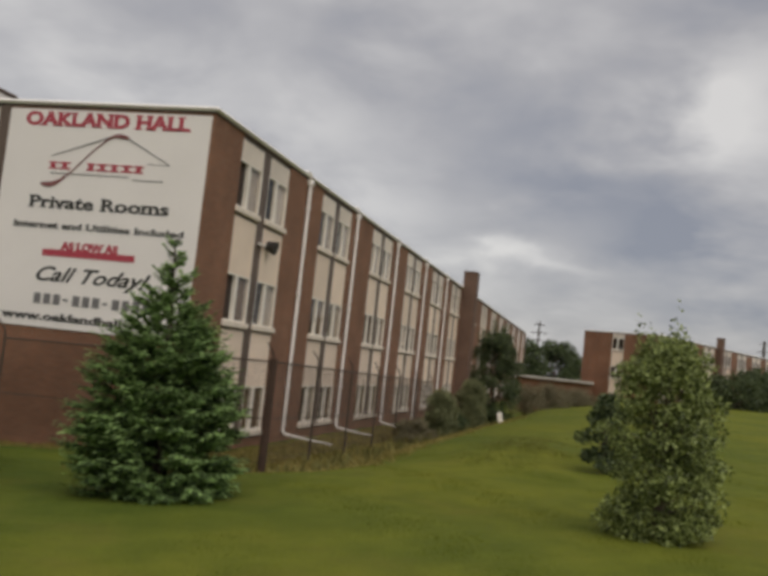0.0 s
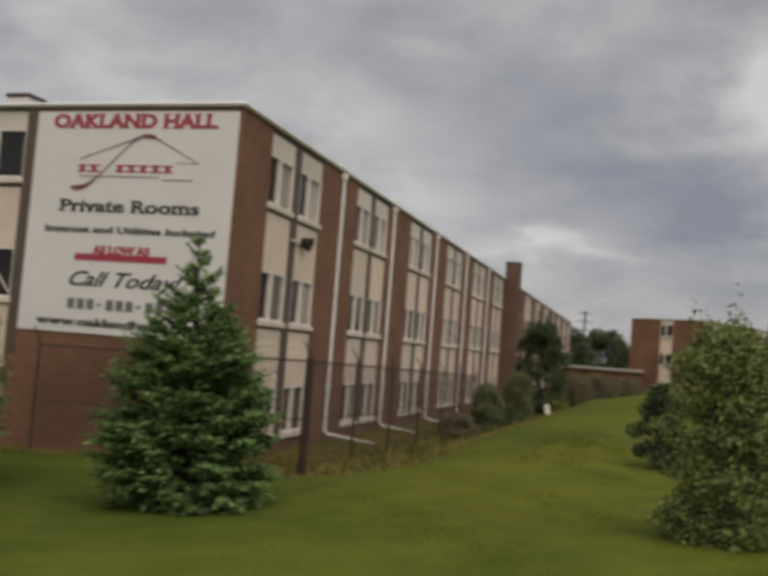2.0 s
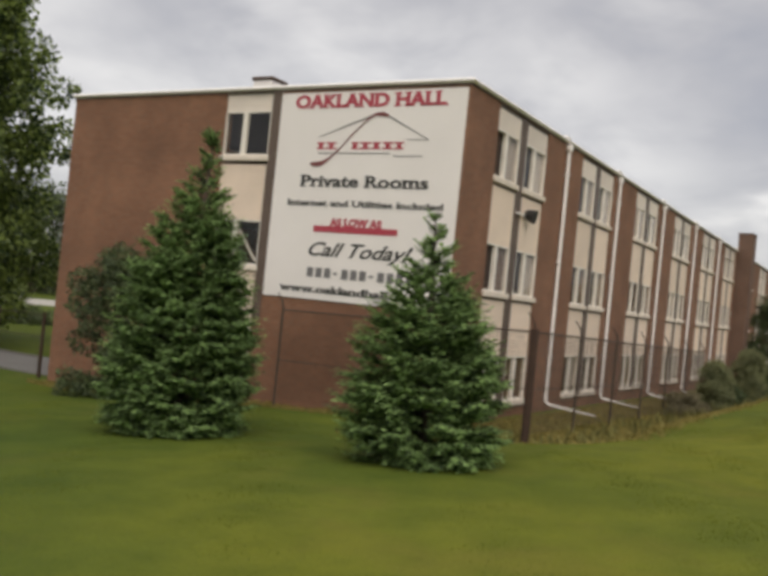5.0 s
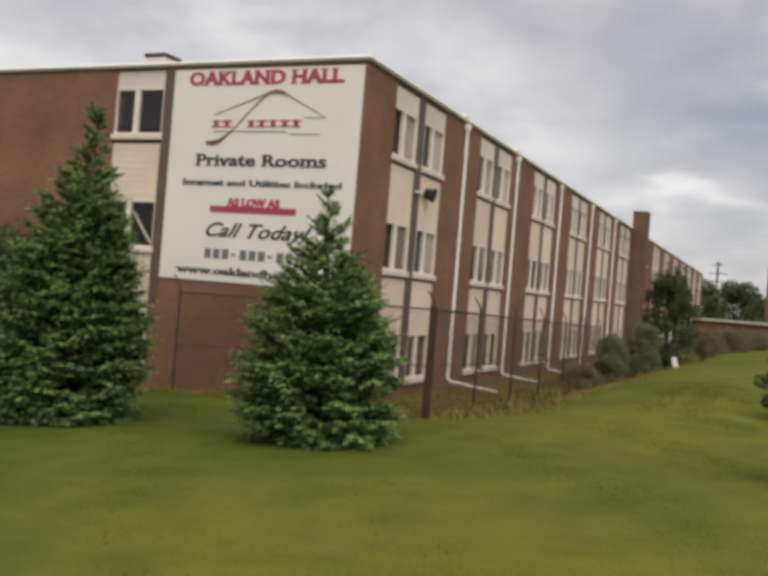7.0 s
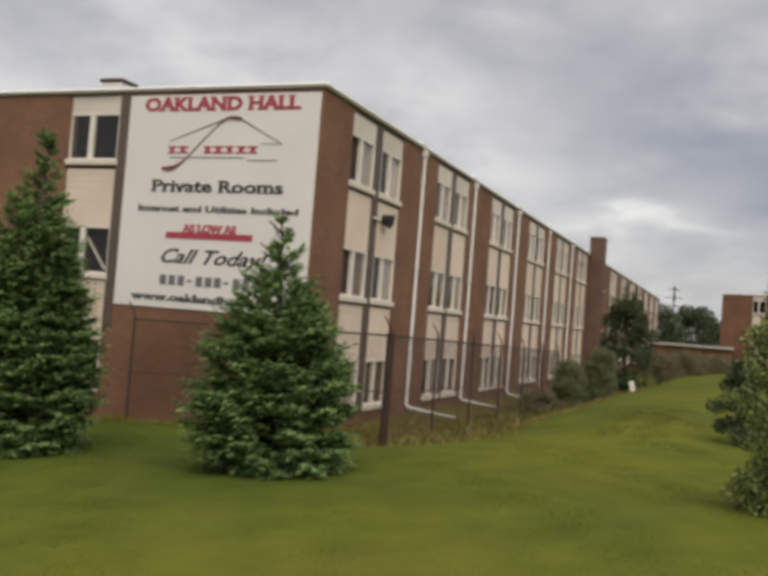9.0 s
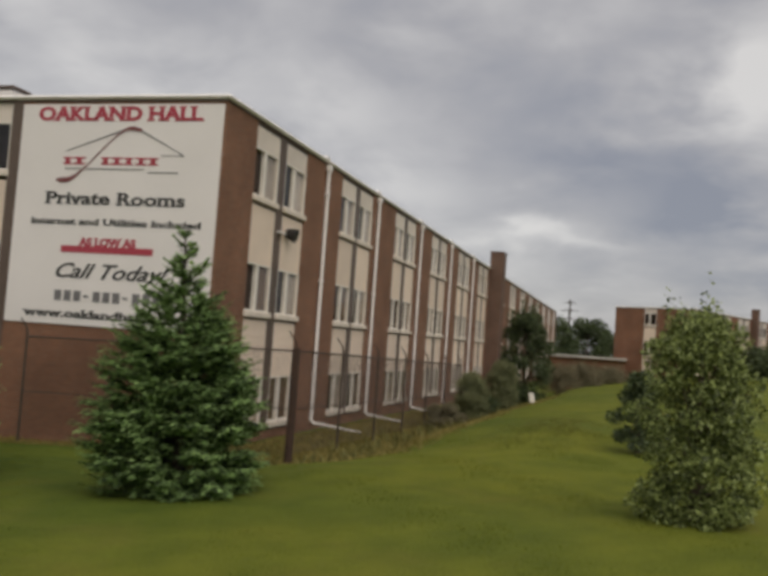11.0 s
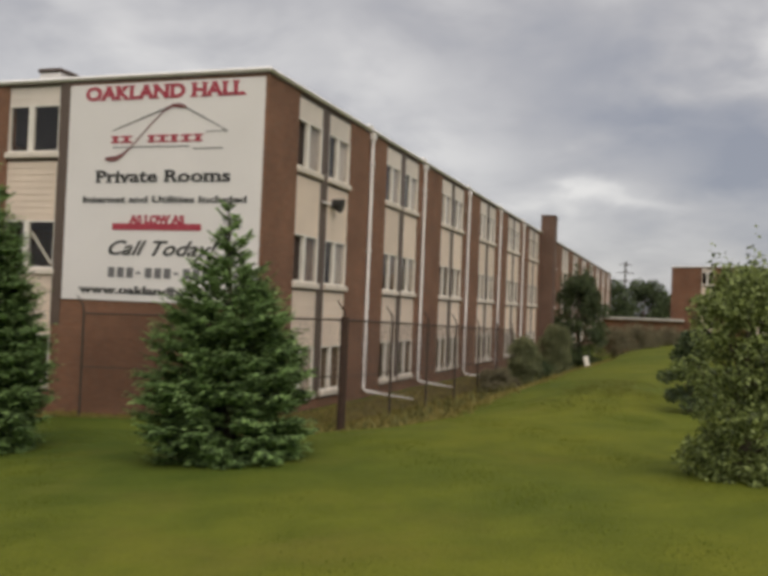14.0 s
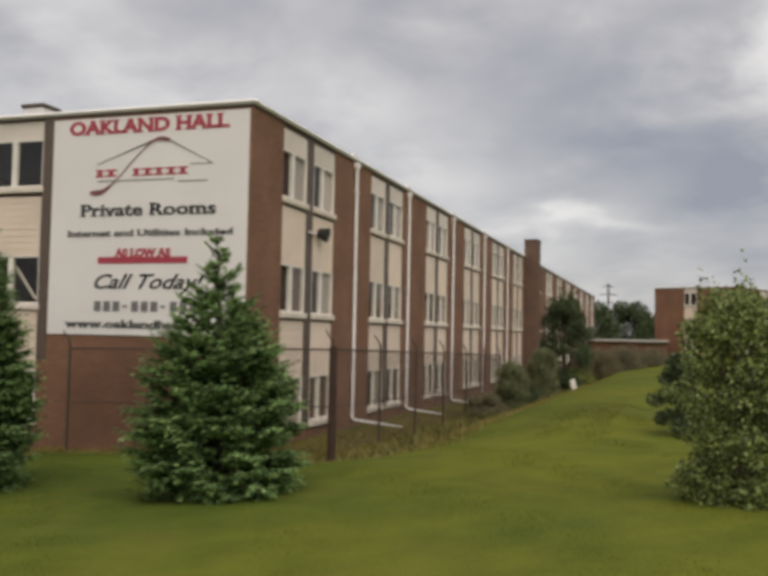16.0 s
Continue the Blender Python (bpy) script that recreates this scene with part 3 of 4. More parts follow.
def build_dormitory():
    b = thing("dormitory_building", pose(0, 0, 0), "three-storey red-brown brick dormitory with cream window panels", "building", "dormitories")
    # long side with window bays
    edges = [1.66 + BAY * k for k in range(6)] + [42.3 + BAY * k for k in range(8)]
    bay_piers(b, SIDE, edges, LEN)
    for k, u in enumerate(edges):
        add_bay(b, SIDE, u, opened=(k == 0))
    # front with one column of windows
    s = Shape()
    fx0, fx1 = WID - 6.98, WID - 5.45
    s.box(0, fx0, 0.0, 0.3, BASE_Z, 7.28).box(fx1, WID - 0.002, 0.002, 0.3, BASE_Z, 7.278).box(fx0, fx1, 0.0, 0.3, BASE_Z, 0.0)
    part("front_wall", s, BRICK, b, m=FRONT)
    w = fx1 - fx0
    fw = window_meshes(w, WIN_H)
    pm, pt = panel_mesh(w, 1.42, 9), panel_mesh(w, 7.27 - 6.82, 3, GREY_PANEL)
    for k, z in enumerate((0.2, 2.9, 5.68)):
        win = add_window(b, FRONT @ pose(fx0, 0.07, z), fw, False)
        if k == 1:
            part("fallen_blind", Shape().box(-0.48, 0.48, 0, 0.012, -0.035, 0.035), FRAME, win, "slipped blind hanging askew", pose(1.0, 0.12, 0.5, 0, 52, 0))
        part("panel", pm if k < 2 else pt, None, b, m=FRONT @ pose(fx0, 0.05, z + WIN_H))
    part("mullion_strip", Shape().box(fx1, fx1 + 0.26, -0.02, 0.0, 1.6, 7.275), DARK_TRIM_SHADE, b, m=FRONT)
    # other walls, inside and roof
    s = Shape().box(-WID, -WID + 0.3, 0.302, LEN, BASE_Z, 7.28).box(-WID + 0.302, -0.31, LEN - 0.3, LEN, BASE_Z, 7.28)
    part("rear_wall", s, BRICK, b)
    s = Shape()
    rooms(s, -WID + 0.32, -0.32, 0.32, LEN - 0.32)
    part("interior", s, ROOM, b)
    part("roof", Shape().box(-WID + 0.28, -0.28, 0.28, LEN - 0.28, 7.15, 7.32), ROOFING, b)
    s = Shape()
    band(s, -WID, 0, 0, LEN)
    part("dark_band", s, DARK_TRIM_SHADE, b)
    s = Shape()
    coping(s, -WID, 0, 0, LEN)
    part("coping", s, WHITE_TRIM, b, "white metal roof edge")
    for u, z0, run in ((6.63, -0.12, 1.55), (12.1, -0.2, 1.35), (18.77, -0.32, 1.2), (25.4, -0.45, 0.8), (31.9, -0.5, 0.5)):
        downspout(b, SIDE @ pose(u, 0, 0), z0, run)
    for u in (6.5, 12.0, 18.7, 25.3, 31.8, 37.75):
        s = Shape().tube([(u - 0.3, -0.02, ROOF_Z + 0.05), (u - 0.14, -0.02, ROOF_Z + 0.13), (u + 0.14, -0.02, ROOF_Z + 0.13), (u + 0.3, -0.02, ROOF_Z + 0.05)], [0.05, 0.06, 0.06, 0.05], 8)
        part("scupper", s, WHITE_TRIM, b, "white roof scupper", SIDE)
    # chimney stack standing proud of the wall, its shade put into the brick colour
    s = Shape().box(0.004, 0.84, 38.2, 39.5, BASE_Z, 8.36).chamfer_box(-0.03, 0.87, 38.17, 39.53, 8.36, 8.46, 0.02)
    part("chimney", s, SHADED_BRICK, b, "brown brick chimney stack, coloured darker for shade, rising above the roof edge")
    # wall fan in the first bay
    s = Shape()
    s.tube([(3.93, -0.005, 4.93), (3.95, -0.26, 4.86)], [0.12, 0.19], 12)
    fan = part("wall_vent", s, BLACK, b, "dark round wall vent hood", m=SIDE)
    part("vent_bracket", Shape().box(3.24, 3.74, -0.06, -0.01, 4.86, 4.90), WHITE_TRIM, fan)
    return b


build_dormitory()


def build_second_dormitory():
    """A like block, standing at an angle beyond the lawn."""
    c = pose(14.5, 70.2, 0, 0, 0, -25.5)
    b = thing("dormitory_building", c, "distant three-storey brick dormitory with cream panels", "building", "dormitories")
    length, width = 92.0, 8.0
    side = pose(0, 0, 0, 0, 0, 90)
    edges = [0.25 + 5.55 * k for k in range(16)]
    bay_piers(b, side, edges, length)
    for u in edges:
        add_bay(b, side, u, curtains=False)
    end = pose(-width, 0, 0)
    x0, x1 = 3.0, 4.25
    s = Shape().box(0, x0, 0.0, 0.3, BASE_Z, 7.28).box(x1, width - 0.002, 0.002, 0.3, BASE_Z, 7.278).box(x0, x1, 0.0, 0.3, BASE_Z, 0.0)
    part("end_wall", s, BRICK, b, m=end)
    fw, pm, pt = window_meshes(x1 - x0, WIN_H), panel_mesh(x1 - x0, 1.42), panel_mesh(x1 - x0, 0.45, 1, GREY_PANEL)
    for k, z in enumerate((0.2, 2.9, 5.68)):
        add_window(b, end @ pose(x0, 0.07, z), fw, False)
        part("panel", pm if k < 2 else pt, None, b, m=end @ pose(x0, 0.05, z + WIN_H))
    s = Shape().box(-width, -width + 0.3, 0.302, length, BASE_Z, 7.28).box(-width + 0.3, -0.3, length - 0.3, length, BASE_Z, 7.28)
    part("rear_wall", s, BRICK, b)
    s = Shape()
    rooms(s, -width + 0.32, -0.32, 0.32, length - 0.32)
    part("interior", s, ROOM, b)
    part("roof", Shape().box(-width + 0.28, -0.28, 0.28, length - 0.28, 7.15, 7.32), ROOFING, b)
    s = Shape()
    band(s, -width, 0, 0, length)
    part("dark_band", s, DARK_TRIM_SHADE, b)
    s = Shape()
    coping(s, -width, 0, 0, length)
    part("coping", s, WHITE_TRIM, b, "white metal roof edge")
    s = Shape().box(0.004, 0.62, 15.15, 16.0, BASE_Z, 8.36).chamfer_box(-0.03, 0.65, 15.12, 16.03, 8.36, 8.46, 0.02)
    part("chimney", s, SHADED_BRICK, b)


build_second_dormitory()


def build_low_wing():
    b = thing("link_building", pose(1.0, 72, 0), "low brick link building with a white flat roof edge", "building")
    part("wall", Shape().box(0, 7.5, 0, 6, -1.5, 2.06), BRICK, b)
    part("roof_edge", Shape().chamfer_box(-0.4, 7.6, -0.5, 6.2, 2.06, 2.3, 0.04), CONCRETE, b, "white flat roof edge")


build_low_wing()


# ---- the sign on the front wall ----
def glyph(body, shear, bold):
    """The mesh points and faces of a short text in the built-in font."""
    cu = bpy.data.curves.new("lettering", "FONT")
    cu.body, cu.shear, cu.extrude, cu.offset = body, shear, 0.004, bold
    cu.resolution_u = 3
    ob = bpy.data.objects.new("lettering", cu)
    scene.collection.objects.link(ob)
    bpy.context.view_layer.update()
    me = ob.evaluated_get(bpy.context.evaluated_depsgraph_get()).to_mesh()
    co = np.empty(len(me.vertices) * 3)
    me.vertices.foreach_get("co", co)
    faces = [tuple(p.vertices) for p in me.polygons]
    bpy.data.objects.remove(ob)
    bpy.data.curves.remove(cu)
    return co.reshape(-1, 3), faces


SERIF_FREE = set("OCSGaceosgd.-&!")


def letters(parent, body, x0, x1, z0, z1, mat, shear=0.0, bold=0.0, serif=True):
    """Raised letters, one part each, fitted to a rectangle; slab serifs close the stems."""
    full, _ = glyph(body, shear, bold)
    lo, hi = full[:, 0].min(), full[:, 0].max()
    kx, kz = (x1 - x0) / (hi - lo), (z1 - z0) / 0.70
    for k, ch in enumerate(body):
        if ch == " ":
            continue
        own, faces = glyph(ch, shear, bold)
        upto, _ = glyph(body[: k + 1], shear, bold)
        own[:, 0] += upto[:, 0].max() - own[:, 0].max()
        s = Shape()
        v = np.stack([x0 + (own[:, 0] - lo) * kx, -(own[:, 2] + 0.006), z0 + own[:, 1] * kz], 1)
        s.v, s.f = [tuple(p) for p in v.tolist()], list(faces)
        if serif and ch not in SERIF_FREE:
            th = 0.075 * (z1 - z0) / 0.7
            for level, sign in ((v[:, 2].min(), 1), (v[:, 2].max(), -1)):
                near = np.sort(v[np.abs(v[:, 2] - level) < 0.03 * (z1 - z0), 0])
                if len(near) == 0 or (sign < 0 and ch in "TEFi"):
                    continue
                runs, start = [], near[0]
                for p, q in zip(near[:-1], near[1:]):
                    if q - p > 0.30 * (z1 - z0):
                        runs.append((start, p))
                        start = q
                runs.append((start, near[-1]))
                for p, q in runs:
                    if q - p < 0.6 * (z1 - z0):
                        g = 0.13 * (z1 - z0)
                        zz = sorted((level, level + sign * th))
                        s.box(p - g, q + g, -0.0125, -0.002, zz[0], zz[1])
        part("letter", s, mat, parent)


def ribbon(points, widths, y=-0.008, d=0.006):
    """A flat brush stroke in the plane of the sign."""
    s = Shape()
    pts = [Vector((p[0], 0, p[1])) for p in points]
    for i, p in enumerate(pts):
        t = (pts[min(i + 1, len(pts) - 1)] - pts[max(i - 1, 0)]).normalized()
        nrm = Vector((-t.z, 0, t.x)) * widths[i] / 2
        for q in (p + nrm, p - nrm):
            s.v += [(q.x, y, q.z), (q.x, y - d, q.z)]
    for i in range(len(pts) - 1):
        a, b = 4 * i, 4 * i + 4
        s.f += [(a + 1, a + 3, b + 3, b + 1), (a, b, b + 2, a + 2), (a, a + 1, b + 1, b), (a + 2, b + 2, b + 3, a + 3)]
    return s


def curve_points(ctrl, n=22):
    """A smooth line through control points."""
    out = []
    c = [ctrl[0]] + list(ctrl) + [ctrl[-1]]
    for i in range(1, len(c) - 2):
        p0, p1, p2, p3 = (Vector((*q, 0)) for q in c[i - 1 : i + 3])
        for k in range(n // (len(ctrl) - 1) + 1):
            t = k / (n // (len(ctrl) - 1) + 1)
            out.append(0.5 * ((2 * p1) + (p2 - p0) * t + (2 * p0 - 5 * p1 + 4 * p2 - p3) * t * t + (3 * p1 - p0 - 3 * p2 + p3) * t ** 3))
    out.append(Vector((*ctrl[-1], 0)))
    return [(p.x, p.y) for p in out]


def build_sign():
    sg = thing("billboard_sign", pose(0, -0.03, 0), "large white sign board with red and black lettering on brick wall", "sign")
    part("board", Shape().chamfer_box(-5.16, -0.06, 0.0, 0.026, 2.2, 7.22, 0.006), SIGN, sg)
    for body, x0, x1, z0, z1, mat, shear, bold in (
        ("OAKLAND HALL", -4.72, -0.56, 6.85, 7.15, SIGN_RED, 0, 0.044),
        ("Private Rooms", -4.32, -0.82, 4.93, 5.20, SIGN_BLACK, 0, 0.026),
        ("Internet and Utilities Included", -4.66, -0.40, 4.46, 4.60, SIGN_BLACK, 0, 0.03),
        ("AS LOW AS", -3.38, -1.93, 3.985, 4.16, SIGN_RED, 0, 0.06),
        ("Call Today!", -3.90, -1.05, 3.26, 3.59, SIGN_BLACK, 0.45, 0.016),
        ("www.oaklandhall", -4.66, -1.62, 2.37, 2.54, SIGN_BLACK, 0, 0.034),
    ):
        letters(sg, body, x0, x1, z0, z1, mat, shear, bold, shear == 0)
    # a row of small bars where the number stands
    for k in range(12):
        a = -3.88 + 0.247 * k
        low, high, wide = (2.83, 2.88, 0.13) if k in (3, 7) else (2.74, 2.97, 0.175)
        part("lettering_bar", Shape().box(a, a + wide, -0.012, -0.004, low, high), SIGN_GREY, sg)
    part("lettering_bar", Shape().box(-3.82, -1.50, -0.012, -0.004, 3.83, 3.98), SIGN_RED, sg)
    # logo: a roof line, a red brush stroke and red bars
    part("logo_roof", ribbon([(-3.92, 6.13), (-3.3, 6.34), (-2.33, 6.67), (-2.05, 6.62), (-1.5, 6.34), (-0.93, 6.05)], [0.014, 0.024, 0.04, 0.036, 0.022, 0.012]), SIGN_GREY, sg)
    cp = curve_points([(-4.10, 5.47), (-3.75, 5.50), (-3.35, 5.80), (-2.85, 6.30), (-2.40, 6.64), (-2.02, 6.62)], 30)
    part("logo_stroke", ribbon(cp, [0.025 + 0.09 * math.exp(-((i / (len(cp) - 1) - 0.14) / 0.14) ** 2) + 0.07 * math.exp(-((i / (len(cp) - 1) - 0.9) / 0.12) ** 2) for i in range(len(cp))], -0.016), SIGN_BROWN, sg)
    for a, b in ((-3.96, -3.74), (-3.70, -3.40), (-2.98, -2.78), (-2.74, -2.44), (-2.40, -2.18), (-2.12, -1.84), (-1.80, -1.56)):
        c = (a + b) / 2
        part("logo_bar", Shape().box(a, b, -0.012, -0.004, 5.83, 5.87).box(c - 0.055, c + 0.055, -0.012, -0.004, 5.87, 5.96).box(a, b, -0.012, -0.004, 5.96, 6.00), SIGN_RED, sg)
    part("logo_line", Shape().box(-3.9, -1.9, -0.010, -0.004, 5.72, 5.745).box(-1.5, -0.95, -0.010, -0.004, 6.045, 6.06).box(-1.8, -1.05, -0.010, -0.004, 5.66, 5.685), SIGN_GREY, sg)


build_sign()


# ---- roof ventilator ----
def build_roof_vent():
    b = thing("roof_vent", pose(-7.7, 2.6, 7.32), "flat dark-capped roof ventilator on a pale curb", "vent")
    part("curb", Shape().chamfer_box(-0.33, 0.33, -0.33, 0.33, 0, 0.95), WHITE_TRIM, b)
    part("cap", Shape().chamfer_box(-0.39, 0.39, -0.39, 0.39, 0.95, 1.06, 0.04), DARK_TRIM_SHADE, b)


build_roof_vent()


# ---- trees ----
def build_spruce(x, y, height, radius, seed, label, scale=1.0, fine=1.0, lean=0.0):
    """A young dense spruce: trunk, and a crown of drooping sprays in tiers."""
    r = np.random.default_rng(seed)
    z0 = gz(x, y)
    t = thing("spruce_tree", pose(x, y, z0), label, "tree", "spruces on the lawn")
    trunk = Shape().tube([(0, 0, -0.1), (lean * 0.35, 0, height * 0.5), (lean, 0.02, height * 0.98)], [0.085, 0.05, 0.008], 8)
    part("trunk", trunk, BARK, t, smooth=True)
    base, way, side, length, width = [], [], [], [], []
    levels = int(height / 0.125)
    stems = Shape()
    for i in range(levels):
        f = (i + 0.5) / levels
        prof = float(np.interp(f, (0, 0.1, 0.25, 0.42, 0.58, 0.75, 0.88, 1), (0.94, 1.03, 1.0, 0.84, 0.58, 0.29, 0.10, 0.02)))
        n = int((32 * prof + 4) * (1 - 0.3 * max(0.0, (f - 0.5) / 0.5))) if f < 0.84 else 4
        for k in range(n):
            az = r.uniform(0, 2 * math.pi)
            h = height * (0.03 + 0.965 * f) + r.normal(0, 0.03)
            reach = radius * prof * (r.uniform(0.74, 1.08) if f < 0.62 else r.uniform(0.55, 1.15)) * (1 + 0.08 * math.sin(3 * az + seed))
            rise = (0.85 * f - 0.08) * reach + r.normal(0, 0.05)
            out = np.array([math.cos(az), math.sin(az), 0])
            tang = np.array([-math.sin(az), math.cos(az), 0])
            tip = out * reach + np.array([lean * f ** 1.5, 0, h + rise])
            root = np.array([lean * f ** 1.5, 0, h])
            if k < 5:
                stems.tube([tuple(root), tuple(root * 0.5 + tip * 0.5 + np.array([0, 0, -0.03])), tuple(tip)], [0.014, 0.009, 0.004], 4)
            twigs = max(2, int((4 + 10 * reach) * fine * min(1.0, 0.14 + 1.5 * (1 - f))))
            for j in range(twigs):
                at = 1.0 if j == 0 else 1 - r.uniform(0, 1) ** 1.3 * 0.6
                p0 = root + (tip - root) * at
                p0[2] += reach * (-0.30 * at + 0.30 * at ** 3)
                a = r.normal(0, 0.25) if j == 0 else r.choice((-1, 1)) * r.uniform(0.25, 1.15)
                dirn = out * math.cos(a) + tang * math.sin(a)
                dirn[2] = r.normal(-0.38 + 0.75 * f, 0.16)
                dirn /= np.linalg.norm(dirn)
                ln = r.uniform(0.16, 0.32) * scale * (0.34 + 0.66 * prof)
                lat = np.cross(dirn, np.array([0, 0, 1.0]))
                lat /= np.linalg.norm(lat)
                m = 15
                u = np.linspace(0.05, 1.0, m)
                p = p0 + dirn * (u * ln)[:, None] - dirn * ln * 0.35
                p[:, 2] += 0.28 * ln * u ** 2
                sg = np.where(np.arange(m) % 2 == 0, 1.0, -1.0)
                lat_n = lat * (sg * (1.05 - 0.8 * u))[:, None]
                base.append(p)
                way.append(dirn * 0.8 + lat_n + np.array([0, 0, 1]) * (0.30 * u - 0.22)[:, None] + r.normal(0, 0.12, (m, 3)))
                side.append(np.tile(lat + dirn * 0.6, (m, 1)) * sg[:, None] + r.normal(0, 0.2, (m, 3)))
                length.append(r.uniform(0.06, 0.10, m) * scale * (1.15 - 0.35 * u))
                width.append(r.uniform(0.022, 0.034, m) * scale)
    me = kites("crown", np.concatenate(base), np.concatenate(way), np.concatenate(side), np.concatenate(length), np.concatenate(width), SPRUCE, 0.12)
    part("crown", me, None, t)
    part("branch", stems, TWIG, t)
    return t


def build_broadleaf(name, x, y, height, radius, seed, mat, label, leaf=0.09, count=9000, clumps=60, low=0.1, group="", category="tree", lean=0.0, taper=0.5, puff=(0.16, 0.34), sprigs=0, profile=None, shoots=()):
    """A leafy tree or shrub: trunk, limbs reaching into clumps, and leaves round the clumps."""
    r = np.random.default_rng(seed)
    t = thing(name, pose(x, y, gz(x, y)), label, category, group)
    cs, rad = [], []
    for i in range(clumps):
        f = r.uniform(0, 1)
        prof = math.sin(math.pi * min(1, 0.22 + 0.78 * f * 0.98)) ** taper if profile is None else float(np.interp(f, np.linspace(0, 1, len(profile)), profile))
        az, q = r.uniform(0, 2 * math.pi), math.sqrt(r.uniform(0.05, 1))
        cs.append((radius * prof * q * math.cos(az) + lean * f, radius * prof * q * math.sin(az), height * (low + (0.97 - low) * f)))
        rad.append(radius * r.uniform(*puff))
    for k in range(sprigs):
        az = r.uniform(0, 2 * math.pi)
        for h in (0.95, 1.0, 1.05):
            cs.append((0.16 * radius * math.cos(az) * (1 + 3 * (h - 0.95)) * 2, 0.32 * radius * math.sin(az), height * (h + 0.03 * (k % 3))))
            rad.append(radius * 0.09)
    for sx, sy, top in shoots:
        for k in range(9):
            q = k / 8
            cs.append((sx * (0.75 + 0.25 * q), sy, height * 0.78 + (top - height * 0.78) * q))
            rad.append(0.12 - 0.10 * q)
    clumps = len(cs)
    cs, rad = np.array(cs), np.array(rad)
    limbs = Shape()
    for c in cs[: min(clumps, 26)]:
        s0 = np.array([0, 0, max(0.05, c[2] * 0.45)])
        mid = (s0 + c) / 2 + np.array([0, 0, 0.06 * height * r.uniform(-0.3, 0.6)])
        limbs.tube([tuple(s0), tuple(mid), tuple(c)], [0.012 * height / 2 + 0.01, 0.009 * height / 2, 0.004 * height / 2], 5)
    trunk = Shape().tube([(0, 0, -0.1), (0.03, 0.02, height * 0.35), (lean * 0.6, 0, height * 0.75)], [0.03 * height ** 0.8 + 0.02, 0.022 * height ** 0.8 + 0.01, 0.008 * height ** 0.8], 8)
    part("trunk", trunk, BARK, t, smooth=True)
    part("limb", limbs, BARK, t)
    pick = r.choice(clumps, count, p=rad ** 2 / (rad ** 2).sum())
    d = r.normal(0, 1, (count, 3))
    d /= np.linalg.norm(d, axis=1, keepdims=True)
    p = cs[pick] + d * (rad[pick] * r.uniform(0.35, 1.1, count) ** 0.7)[:, None] * np.array([1, 1, 0.8])
    p[:, 2] = np.maximum(p[:, 2], 0.03)
    way = d * 0.8 + r.normal(0, 0.6, (count, 3)) + np.array([0, 0, -0.25])
    me = kites("crown", p, way, r.normal(0, 1, (count, 3)), r.uniform(0.7, 1.3, count) * leaf, r.uniform(0.45, 0.75, count) * leaf, mat, 0.15)
    part("crown", me, None, t)
    return t


build_spruce(3.2, -7.05, 3.25, 0.96, 3, "young dense green spruce tree on the lawn before the sign", 1.2, 1.05, lean=-0.17)
build_spruce(-1.25, -7.0, 4.85, 1.02, 8, "taller dense green spruce tree with a thin leader on the lawn", 1.25, 1.0, lean=0.2)
build_broadleaf("young_tree", 9.37, -7.45, 2.2, 0.62, 12, LEAF, "young bushy tree with pale-edged green leaves on the lawn", 0.052, 24000, 260, 0.02, puff=(0.12, 0.28),
                profile=(0.82, 0.95, 1.02, 1.0, 0.94, 0.84, 0.66, 0.38), shoots=((-0.36, 0.05, 2.42), (-0.24, -0.1, 2.3), (0.04, 0.0, 2.62), (0.16, 0.05, 2.3)))
build_broadleaf("shrub", 8.86, -0.9, 1.4, 0.46, 6, DARKLEAF, "dark green shrub behind the young tree", 0.07, 4500, 36, 0.05, category="shrub")
build_broadleaf("shrub", -7.6, -2.3, 3.5, 1.4, 7, DARKLEAF, "dark leggy shrub beside the brick wall", 0.09, 20000, 90, 0.03, category="shrub", profile=(0.8, 0.85, 0.9, 0.95, 1.0, 0.85, 0.5), lean=0.35, puff=(0.13, 0.3))
build_broadleaf("maple_tree", -25.0, 3.9, 15.5, 5.5, 9, TREELEAF, "tall leafy maple tree beyond the building", 0.24, 95000, 150, 0.10, puff=(0.14, 0.27), profile=(0.8, 0.98, 1.0, 0.94, 0.8, 0.6, 0.3))
build_broadleaf("shrub", 3.13, 15.5, 1.8, 0.56, 10, SHRUBLEAF, "upright overgrown grey-green shrub on the fence line", 0.055, 28000, 110, 0.03, "fence shrubs", "shrub", taper=0.28, puff=(0.3, 0.5))
build_broadleaf("shrub", 3.35, 22.2, 2.35, 0.62, 11, SHRUBLEAF, "tall rounded grey-green shrub on the fence line", 0.06, 30000, 110, 0.03, "fence shrubs", "shrub", taper=0.28, puff=(0.3, 0.5))
build_broadleaf("shrub", 2.8, 12.4, 0.8, 0.7, 13, BRUSH, "low brownish shrub among the fence weeds", 0.06, 7000, 26, 0.02, "fence shrubs", "shrub")
build_broadleaf("shrub", 3.25, 18.9, 0.9, 0.5, 14, DARKLEAF, "low dark green shrub on the fence line", 0.07, 8000, 36, 0.02, "fence shrubs", "shrub")
